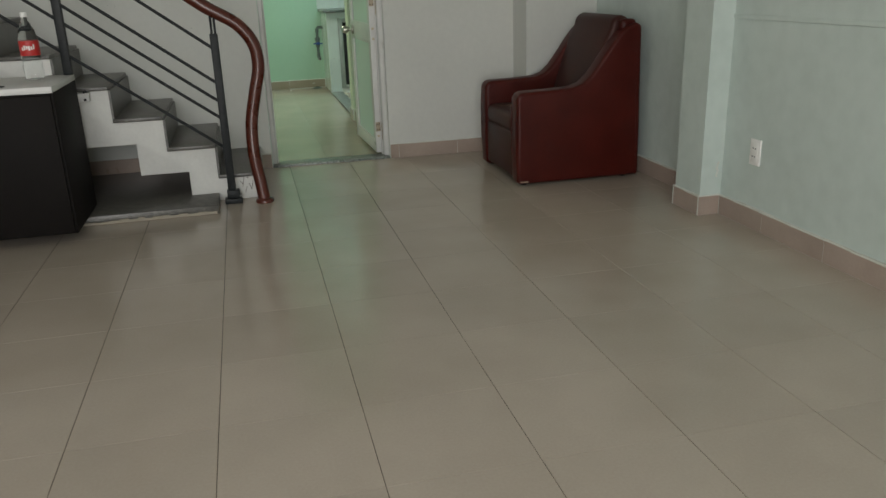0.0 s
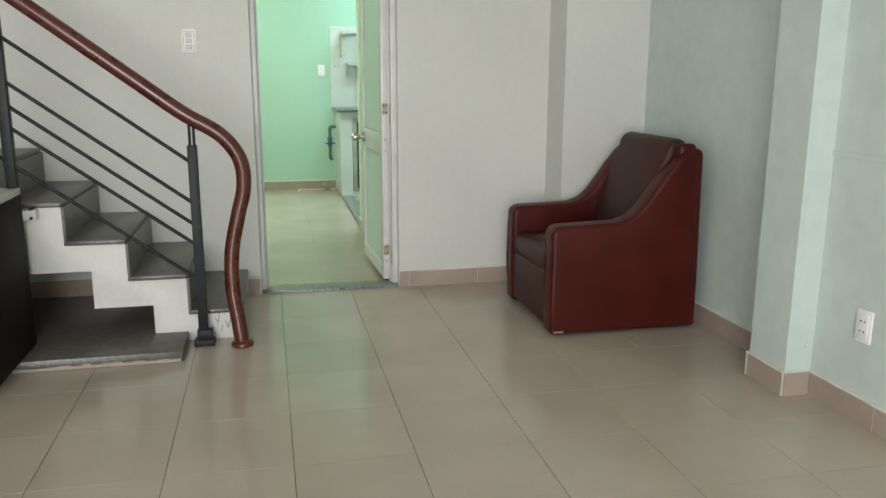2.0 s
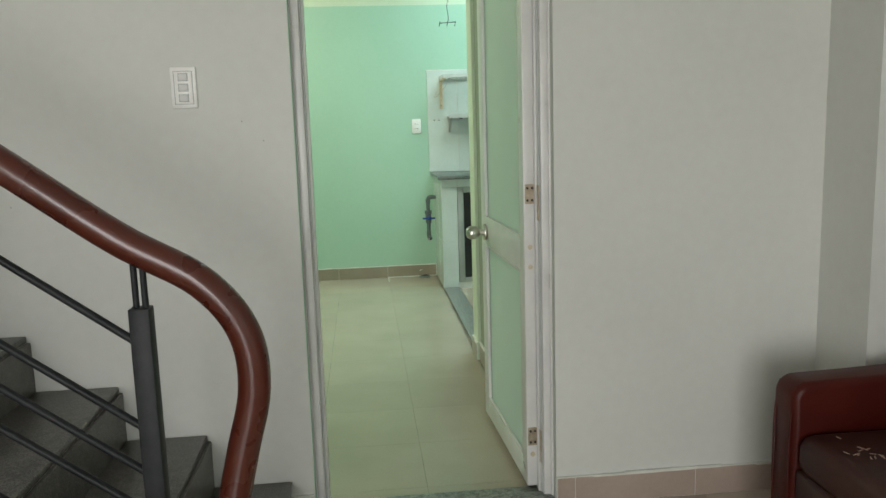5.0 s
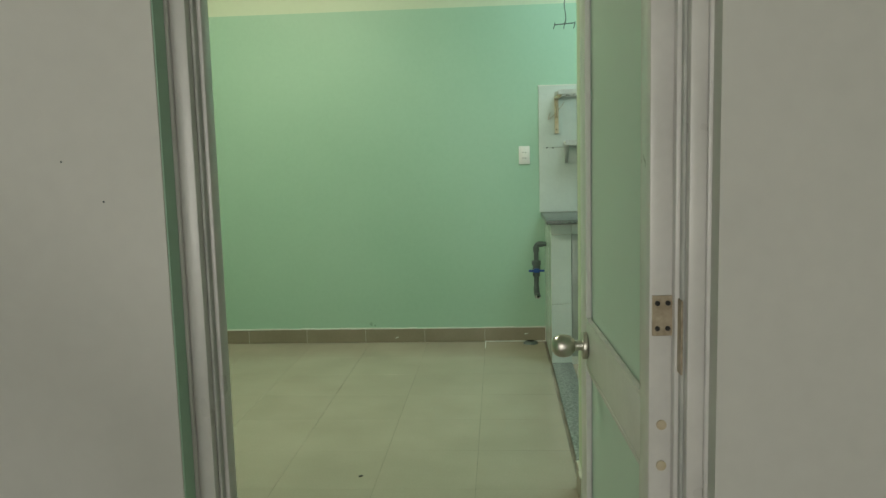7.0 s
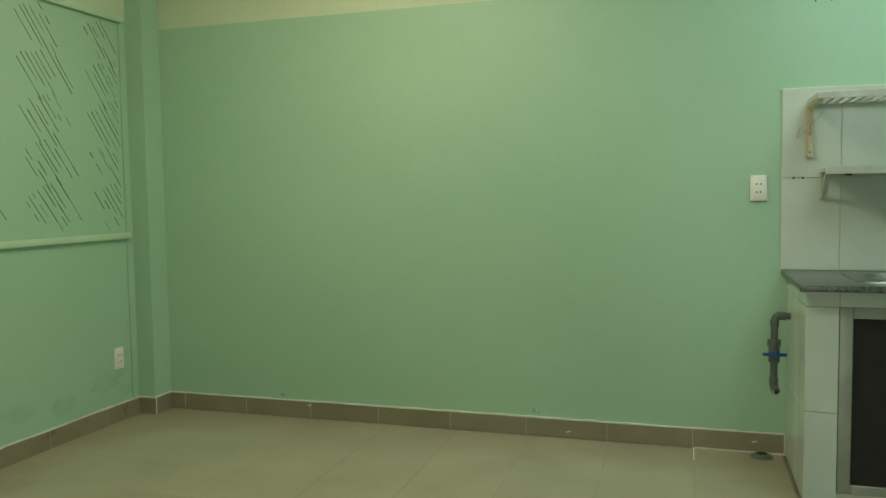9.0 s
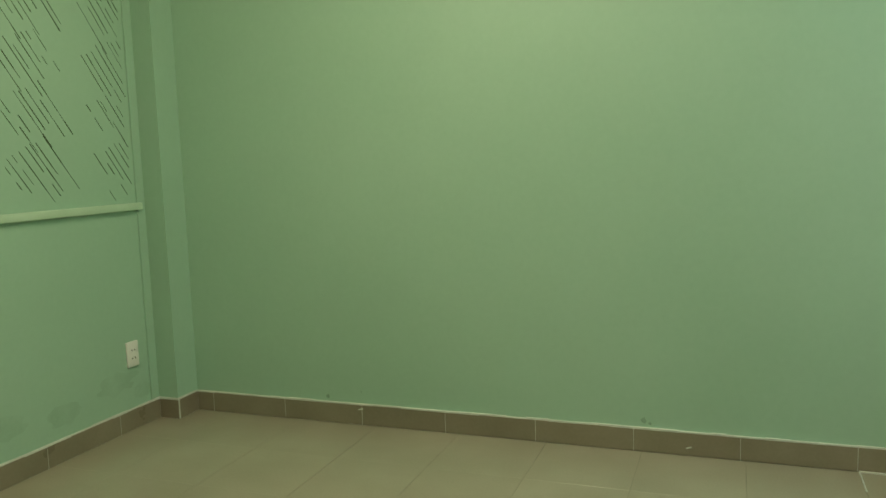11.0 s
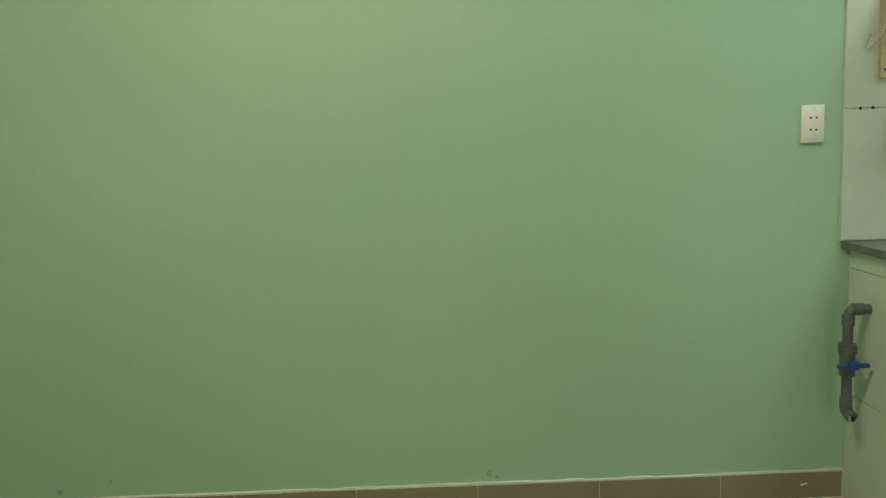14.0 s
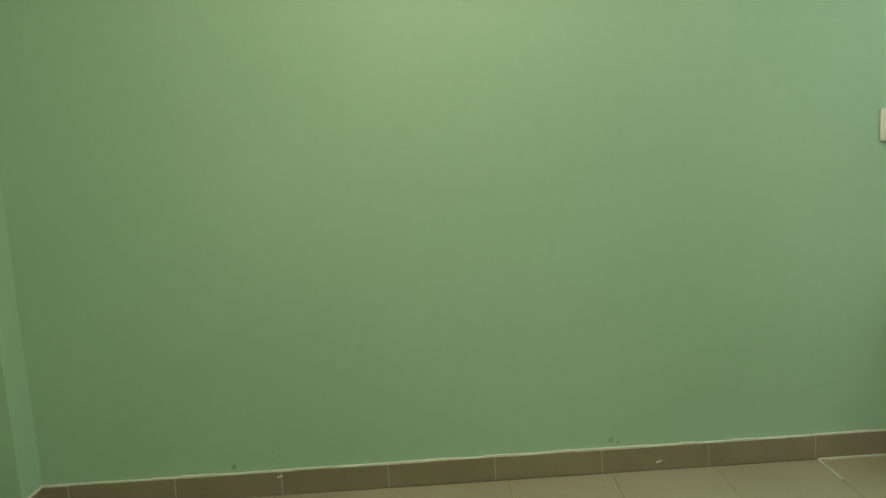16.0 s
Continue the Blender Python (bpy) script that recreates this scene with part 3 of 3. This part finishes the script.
# ---- kitchen: strips and scored plaster on the side wall ----
for z in (1.05, 2.27):
    solid("trim_strip", box(XL, XL + 0.022, YK + 0.01, 7.328, z - 0.017, z + 0.017, 0.004), STRIP, "thin green wooden strip along the wall", "trim", "structure", smooth=True)
solid("trim_panel_edge", box(XL, XL + 0.010, 7.305, 7.328, 0.105, 2.25, 0.002), GREEN_WALL, "upright edge of the plaster panel", "trim", "structure")
score = bmesh.new()
rnd = random.Random(3)
for col in range(4):
    yc = 7.17 - col * 0.46
    for row in range(5):
        zc = 2.13 - row * 0.225
        for k in range(8):
            # strokes step across the band, each a broken 50 degree scratch
            y, z = yc - 0.125 + k * 0.030 + rnd.uniform(-0.006, 0.006), zc + 0.05 + k * 0.012 + rnd.uniform(-0.012, 0.012)
            ln = min(rnd.uniform(0.11, 0.23), z - 1.085)
            for s in range(4):
                if rnd.random() < 0.14:
                    continue
                a, b = s / 4, (s + 1) / 4
                if y + 0.75 * ln * b < 7.295 and z < 2.245:
                    rod((XL + 0.0003, y + 0.75 * ln * a, z - ln * a), (XL + 0.0003, y + 0.75 * ln * b, z - ln * b), rnd.uniform(0.0012, 0.0028), 4, score)
scored = solid("wall_scoring", score, SCORE, "diagonal scored strokes in the green plaster", "wall", "stuff")

MOULD = mat("grey_green_smudge", (0.22, 0.34, 0.25), (0.31, 0.49, 0.36), 0.8, 30, 120, 0.1)
smudge_at = ((-1.987, 0.122, 0.016), (-0.522, 0.128, 0.020), (-0.497, 0.118, 0.012), (-1.81, 0.155, 0.006))
for x, z, w in smudge_at:
    outline = [(x + w * (0.55 + 0.45 * noise.noise((x * 9, a, 3.0))) * math.cos(a), z + 1.3 * w * (0.55 + 0.45 * noise.noise((x * 9, a, 6.85))) * math.sin(a)) for a in [2 * math.pi * k / 14 for k in range(14)]]
    part("smudge", slab(outline, "y", YF - 0.0006, YF + 0.001), MOULD, far, "small grey mould smudge")

for x, z in ((-0.343, 0.030), (-1.81, 0.072), (0.55, 0.05)):
    part("chip", rod((x - 0.012, YF - 0.0108, z), (x + 0.010, YF - 0.0108, z + 0.006), 0.003, 6), GROUT, far, "small white chip in the skirting glaze")
DAMP = mat("damp_green_paint", (0.335, 0.53, 0.40), (0.385, 0.595, 0.46), 0.6, 9, 60, 0.25)
west = bpy.data.objects["wall_kitchen_west"]
for y, z, w, h in ((7.10, 0.24, 0.15, 0.06), (6.78, 0.20, 0.12, 0.05), (7.26, 0.17, 0.07, 0.04), (6.50, 0.23, 0.13, 0.05)):
    ring_pts = [2 * math.pi * k / 28 for k in range(28)]
    outline = [(y + w * (0.8 + 0.45 * noise.noise((y * 5, 2 * math.cos(t), 2 * math.sin(t)))) * math.cos(t), z + h * (0.8 + 0.5 * noise.noise((y * 7, 2 * math.sin(t), 2 * math.cos(t)))) * math.sin(t)) for t in ring_pts]
    part("damp_patch", slab(outline, "x", XL - 0.001, XL + 0.0006), DAMP, west, "faint dark damp patch")

# ---- kitchen: counter, sink, tiles, shelves ----
CT = 0.885
KX, KY = -0.032, -0.037      # the counter block's place
YC = YF - KY
counter = thing("kitchen_counter", "white tiled kitchen counter with an open dark front", "counter", at=(KX, KY, 0))
carc = box(0.725, 0.838, 6.945, YC, 0, CT - 0.026)
box(0.838, XR2, 6.945, 7.005, 0.800, CT - 0.026, bm=carc)
box(0.838, XR2, 7.48, YC, 0.0, CT - 0.026, bm=carc)
box(0.838, XR2, 6.945, 7.48, 0.0, 0.05, bm=carc)
part("masonry", carc, GROUT, counter, "white mortar body")
for z0, z1 in ((0.004, 0.372), (0.375, 0.795), (0.798, 0.857)):
    part("tile", box(0.722, 0.8375, 6.937, 6.9455, z0, z1, 0.0015), WALL_TILE, counter)
for i in range(5):
    part("tile", box(0.840 + 0.25 * i, 1.087 + 0.25 * i, 6.937, 6.9455, 0.798, 0.857, 0.0015), WALL_TILE, counter)
for z0, z1 in ((0.004, 0.372), (0.375, 0.795), (0.798, 0.857)):
    for y0, y1 in ((6.938, 7.18), (7.183, YC - 0.005)):
        part("tile", box(0.717, 0.7255, y0, y1, z0, z1, 0.0015), WALL_TILE, counter)
cf = part("door_frame", box(0.840, 0.888, 6.940, 6.970, 0.05, 0.797, 0.003), DULL_ALU, counter, "grey aluminium cupboard frame", smooth=True)
part("frame_rail", box(0.888, XR2, 6.940, 6.970, 0.752, 0.797, 0.003), DULL_ALU, cf)
part("frame_rail", box(0.888, XR2, 6.940, 6.970, 0.05, 0.085, 0.003), DULL_ALU, cf)
# flat black sheet in the opening stands in for the cupboard's shaded inside
part("dark_interior_sheet", box(0.888, XR2, 6.954, 6.960, 0.085, 0.752), DARK, cf, "black sheet standing in for the shaded cupboard interior")
SX0, SX1, SY0, SY1 = 0.96, 1.48, 7.02, 7.41
topb = box(0.690, SX0, 6.90, YC - 0.001, CT - 0.026, CT, 0.003)
box(SX1, XR2, 6.90, YC - 0.001, CT - 0.026, CT, 0.003, bm=topb)
box(SX0, SX1, 6.90, SY0, CT - 0.026, CT, bm=topb)
box(SX0, SX1, SY1, YC - 0.001, CT - 0.026, CT, bm=topb)
solid("counter_top", topb, GRANITE3, "grey speckled granite worktop", "worktop", smooth=True).location = (KX, KY, 0)
sink = thing("kitchen_sink", "stainless steel oval sink set in the granite worktop", "sink", at=(KX, KY, 0))
ring = bmesh.new()
n = 40
cx, cy = (SX0 + SX1) / 2, (SY0 + SY1) / 2
loops = []
for sx, sy, z, p in ((0.31, 0.215, CT + 0.001, 9), (0.305, 0.21, CT + 0.007, 9), (0.235, 0.165, CT + 0.006, 3.2), (0.225, 0.155, CT - 0.01, 3.2), (0.20, 0.13, CT - 0.15, 3), (0.05, 0.04, CT - 0.165, 2), (0.02, 0.02, CT - 0.168, 2)):
    lp = []
    for k in range(n):
        a = 2 * math.pi * k / n
        c, s = math.cos(a), math.sin(a)
        lp.append(ring.verts.new((cx + sx * math.copysign(abs(c) ** (2 / p), c), cy + sy * math.copysign(abs(s) ** (2 / p), s), z)))
    loops.append(lp)
for a, b in zip(loops, loops[1:]):
    for k in range(n):
        ring.faces.new((a[k], a[(k + 1) % n], b[(k + 1) % n], b[k]))
ring.faces.new(loops[-1])
part("basin", ring, SINK, sink, smooth=50)
part("drain", rod((cx, cy, CT - 0.169), (cx, cy, CT - 0.163), 0.03, 20), STEEL, sink)

splash = thing("wall_tiling", "white glazed tile splashback above the sink", "tiles", kind="structure", at=(KX, 0, 0))
part("grout_bed", box(0.683, XR2, YF - 0.006, YF, CT, 1.718), GROUT, splash)
xs = [0.684, 0.935, 1.187, 1.439, 1.691, 1.943, 2.078]
for z0, z1 in ((CT + 0.002, 1.311), (1.314, 1.718)):
    for x0, x1 in zip(xs, xs[1:]):
        part("tile", box(x0, x1 - 0.003, YF - 0.0105, YF - 0.005, z0, z1, 0.001), WALL_TILE, splash)
part("grout_rim", box(0.679, XR2, YF - 0.0115, YF, 1.718, 1.725, 0.001), GROUT, splash)
for x in (0.735, 0.775):
    part("plug", rod((x, YF - 0.013, 1.313), (x, YF - 0.010, 1.313), 0.005, 10), DARK, splash)

rack = thing("dish_rack", "wall-mounted slatted metal dish rack on cream brackets", "rack", at=(KX, 0, 0))
for x in (0.80, 1.62):
    br = part("bracket", box(x - 0.013, x + 0.013, YF - 0.028, YF - 0.0105, 1.405, 1.64, 0.002), CREAM, rack, "aged cream bracket")
    part("arm", box(x - 0.013, x + 0.013, YF - 0.29, YF - 0.0105, 1.628, 1.645, 0.002), CREAM, br)
    part("brace", rod((x, YF - 0.02, 1.50), (x, YF - 0.12, 1.63), 0.004, 8), CREAM, br)
    for z in (1.43, 1.55):
        part("screw", rod((x, YF - 0.030, z), (x, YF - 0.027, z), 0.004, 8), DARK, br)
part("front_rail", box(0.79, 1.64, YF - 0.30, YF - 0.285, 1.642, 1.672, 0.002), RACK, rack)
part("back_rail", box(0.79, 1.64, YF - 0.030, YF - 0.016, 1.6455, 1.668, 0.002), RACK, rack)
part("side_rail", box(0.787, 0.80, YF - 0.285, YF - 0.030, 1.6455, 1.668, 0.002), RACK, rack)
for i in range(20):
    x = 0.825 + i * 0.04
    part("slat", box(x - 0.006, x + 0.006, YF - 0.286, YF - 0.029, 1.647, 1.655, 0.001), RACK, rack)
bent = smooth_line([(0.76, YF - 0.014, 1.545), (0.745, YF - 0.014, 1.50), (0.775, YF - 0.03, 1.52), (0.82, YF - 0.04, 1.57), (0.85, YF - 0.05, 1.61)], 5)
part("hook_wire", tube(bent, 0.0018, 6), RUSTY, rack, "bent rusty wire")

shelf = thing("wall_shelf", "narrow grey metal shelf on triangular brackets", "shelf", at=(KX, 0, 0))
part("board", box(0.845, 1.62, YF - 0.175, YF - 0.0108, 1.335, 1.352, 0.002), RACK, shelf)
part("lip", box(0.845, 1.62, YF - 0.179, YF - 0.1755, 1.325, 1.360, 0.001), RACK, shelf)
for x in (0.862, 1.58):
    brk = part("bracket", box(x - 0.012, x + 0.012, YF - 0.016, YF - 0.0108, 1.212, 1.335, 0.001), RACK, shelf)
    part("strut", slab([(YF - 0.016, 1.232), (YF - 0.016, 1.212), (YF - 0.135, 1.327), (YF - 0.135, 1.335), (YF - 0.122, 1.335)], "x", x - 0.010, x + 0.010), RACK, brk)
part("clip", box(0.93, 0.955, YF - 0.16, YF - 0.13, 1.318, 1.335, 0.002), DARK, shelf)

pipe = thing("water_pipe", "grey plastic pipe stub with a blue valve by the counter", "pipe", at=(KX, 0, 0))
PY, PX, PR = 7.38, 0.650, 0.0155
part("elbow", tube(smooth_line([(0.718, PY, 0.685), (0.69, PY, 0.685), (PX + 0.012, PY, 0.684), (PX + 0.002, PY, 0.672), (PX, PY, 0.65), (PX, PY, 0.60)], 6), PR, 16), PVC, pipe, smooth=True)
part("collar", rod((PX + 0.045, PY, 0.685), (PX + 0.012, PY, 0.685), 0.0195, 16), PVC, pipe, smooth=True)
part("collar", rod((PX, PY, 0.668), (PX, PY, 0.635), 0.0195, 16), PVC, pipe, smooth=True)
part("valve_body", rod((PX, PY, 0.565), (PX, PY, 0.47), 0.024, 18, bevel=0.005), PVC, pipe, smooth=True)
part("union_nut", rod((PX, PY, 0.575), (PX, PY, 0.545), 0.029, 8), PVC, pipe)
part("stub", rod((PX, PY, 0.60), (PX, PY, 0.385), PR, 16), PVC, pipe, smooth=True)
han = box(PX - 0.052, PX + 0.052, PY - 0.045, PY - 0.030, 0.505, 0.520, 0.006, 3)
rod((PX, PY, 0.512), (PX, PY - 0.04, 0.512), 0.012, 12, han)
box(PX - 0.018, PX + 0.018, PY - 0.048, PY - 0.028, 0.500, 0.528, 0.006, 3, bm=han)
part("valve_handle", han, BLUE, pipe, "blue plastic valve handle", smooth=True)
part("end_elbow", tube(smooth_line([(PX, PY, 0.40), (PX, PY, 0.37), (PX + 0.004, PY - 0.008, 0.350), (PX + 0.008, PY - 0.028, 0.340)], 6), 0.019, 16), PVC, pipe, smooth=True)
part("mouth", rod((PX + 0.008, PY - 0.0285, 0.340), (PX + 0.0084, PY - 0.0300, 0.340), 0.012, 16), DARK, pipe)
part("cut_rim", rod((PX + 0.008, PY - 0.0280, 0.340), (PX + 0.0084, PY - 0.0290, 0.340), 0.0185, 16), RACK, pipe, "pale sawn pipe rim")

drain = thing("floor_drain_stub", "dirty grey drain stub in the kitchen floor corner", "drain", at=(KX, 0, 0))
part("collar", lathe([(0.052, 0.0), (0.048, 0.006), (0.036, 0.014), (0.030, 0.016)], (0.61, 7.45, 0.0), 18), PVC, drain, smooth=True)
part("hole", rod((0.61, 7.45, 0.0155), (0.61, 7.45, 0.0175), 0.024, 16), DARK, drain)

solid("granite_floor_strip", box(0.686, 0.806, 5.152, 6.899, -0.0014, 0.014, 0.003), GRANITE2, "grey speckled granite strip set in the kitchen floor", "threshold", "structure", smooth=True)
line = box(0.271, 0.684, YF - 0.020, YF - 0.0125, 0.0, 0.006)
rod((0.271, YF - 0.015, 0.001), (0.271, 7.32, 0.001), 0.003, 6, line)
solid("trim_sealant", line, GROUT, "white sealant line at the foot of the wall", "trim", "structure")

hook = thing("ceiling_wire", "twisted wire with a small iron cross bar hanging from the ceiling", "wire")
WX, WY, WZ = 0.793, 7.09, 2.045
tw = [Vector((WX + 0.006 * math.sin(k * 1.3) + 0.012 * (k / 30), WY + 0.006 * math.cos(k * 1.3), WZ + (H - WZ) * k / 30)) for k in range(31)]
part("wire", tube(tw, 0.0028, 6), DARK, hook)
part("cross_bar", rod((WX - 0.062, WY, WZ), (WX + 0.062, WY, WZ + 0.008), 0.003, 8), DARK, hook)
for dx in (-0.06, 0.0, 0.06):
    part("hook_end", rod((WX + dx, WY - 0.003, WZ + 0.014), (WX + dx - 0.008, WY - 0.004, WZ - 0.026), 0.0026, 8), DARK, hook)

tl = thing("tube_light", "white fluorescent tube light on the kitchen ceiling", "lamp")
part("housing", box(-1.71, -0.49, 6.02, 6.08, H - 0.045, H, 0.004), PLATE, tl, smooth=True)
glow = bpy.data.materials.new("lit_tube")
glow.use_nodes = True
glow.node_tree.nodes["Principled BSDF"].inputs["Emission Color"].default_value = (1, 0.97, 0.8, 1)
glow.node_tree.nodes["Principled BSDF"].inputs["Emission Strength"].default_value = 2.0
part("tube", rod((-1.68, 6.05, H - 0.052), (-0.52, 6.05, H - 0.052), 0.013, 14), glow, tl, smooth=True)

# ---- skirting tiles ----


def skirting(name, a, b, out, start, joint=0.417, height=0.095, deep=0.010, ceramic=None):
    """Ceramic skirting from a to b (floor points) on a wall; out: the way into the room; start: where the first joint lies along the run."""
    a, b, out = Vector((*a, 0)), Vector((*b, 0)), Vector((*out, 0))
    d = (b - a).normalized()
    length = (b - a).length

    def block(s0, s1, z0, z1, thick, bev=0.0015):
        bm = box(s0, s1, 0, thick, z0, z1, bev, 1)
        m = Matrix(((d.x, out.x, 0, a.x), (d.y, out.y, 0, a.y), (0, 0, 1, 0), (0, 0, 0, 1)))
        bmesh.ops.transform(bm, matrix=m, verts=bm.verts)
        return bm
    top = bmesh.new()
    rnd = random.Random(int(length * 1000))
    s = 0.0
    while s < length - 0.001:
        e = min(length, s + rnd.uniform(0.05, 0.16))
        join(top, block(s, e, height - 0.002, height + rnd.uniform(0.003, 0.008), deep + rnd.uniform(-0.002, 0.003), 0))
        s = e
    base = solid(name, top, GROUT, "pinkish-beige ceramic skirting with white grout on top", "skirting", "structure")
    bed = block(0, length, 0, height - 0.003, deep - 0.0012, 0)
    part("mortar", bed, GROUT, base)
    cuts = [0.0]
    s = start
    while s < length:
        if s > 0.02:
            cuts.append(s)
        s += joint
    cuts.append(length)
    for s0, s1 in zip(cuts, cuts[1:]):
        if s1 - s0 > 0.01:
            part("tile", block(s0 + 0.0006, s1 - 0.0006, 0.0, height, deep), ceramic or BASE_TILE, base)


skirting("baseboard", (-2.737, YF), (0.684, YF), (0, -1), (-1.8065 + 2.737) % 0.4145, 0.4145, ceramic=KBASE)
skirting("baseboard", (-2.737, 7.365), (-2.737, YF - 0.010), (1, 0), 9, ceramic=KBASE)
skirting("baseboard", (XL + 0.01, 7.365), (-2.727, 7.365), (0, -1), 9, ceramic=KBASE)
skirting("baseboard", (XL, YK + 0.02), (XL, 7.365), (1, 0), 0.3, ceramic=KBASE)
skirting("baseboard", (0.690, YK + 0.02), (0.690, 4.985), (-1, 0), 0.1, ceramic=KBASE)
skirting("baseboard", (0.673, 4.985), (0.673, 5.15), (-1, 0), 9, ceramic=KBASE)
skirting("baseboard", (0.692, YD), (1.587, YD), (0, -1), 0.06)
skirting("baseboard", (-0.18, YD), (-0.113, YD), (0, -1), 9)
skirting("baseboard", (1.587, 3.04), (1.587, YD - 0.01), (-1, 0), 9)
skirting("baseboard", (1.577, 3.04), (XR2, 3.04), (0, -1), 0.2)
skirting("baseboard", (XR2, 1.62), (XR2, 3.03), (-1, 0), 0.3)
skirting("baseboard", (1.895, 1.61), (XR2, 1.61), (0, 1), 9)
skirting("baseboard", (1.905, 1.377), (1.905, 1.61), (-1, 0), 9)
skirting("baseboard", (1.895, 1.377), (XR - 0.01, 1.377), (0, -1), 9)
skirting("baseboard", (XR, YB), (XR, 1.367), (-1, 0), 0.2)
skirting("baseboard", (XL, YB), (XL, 2.24), (1, 0), 0.2)
under = box(XL + 0.002, -0.60, YD - 0.012, YD - 0.002, 0.046, 0.135)
solid("baseboard", under, BASE_TILE, "beige skirting under the staircase", "skirting", "structure")

# ---- floor tiles ----
tiles = {}


def tile_mesh(w, d, ceramic):
    key = (round(w, 3), round(d, 3), ceramic.name)
    if key not in tiles:
        tiles[key] = make("tile", box(-w / 2, w / 2, -d / 2, d / 2, -0.008, 0.0, 0.0006, 1), ceramic)
    return tiles[key]


def lay(parent, x0, x1, y0, y1, ox, oy, gap_x, gap_y, ceramic=TILE):
    t = 0.4
    for i in range(math.floor((x0 - ox) / t), math.ceil((x1 - ox) / t)):
        for j in range(math.floor((y0 - oy) / t), math.ceil((y1 - oy) / t)):
            a, b = max(x0, ox + i * t), min(x1, ox + (i + 1) * t)
            c, d = max(y0, oy + j * t), min(y1, oy + (j + 1) * t)
            if b - a < 0.03 or d - c < 0.03:
                continue
            ob = new("tile", tile_mesh(b - a - gap_x, d - c - gap_y, ceramic))
            ob.location = ((a + b) / 2, (c + d) / 2, 0)
            ob.parent = parent


lay(floor, XL, XR2, YB, YD - 0.008, 0, 0, 0.0021, 0.0014)
lay(kfloor, XL, 0.686, YK, YF, 0.271, YF - 0.012, 0.0011, 0.0005, KTILE)
lay(kfloor, 0.806, XR2, YK, YF, 0.806, YF - 0.012, 0.0011, 0.0005, KTILE)
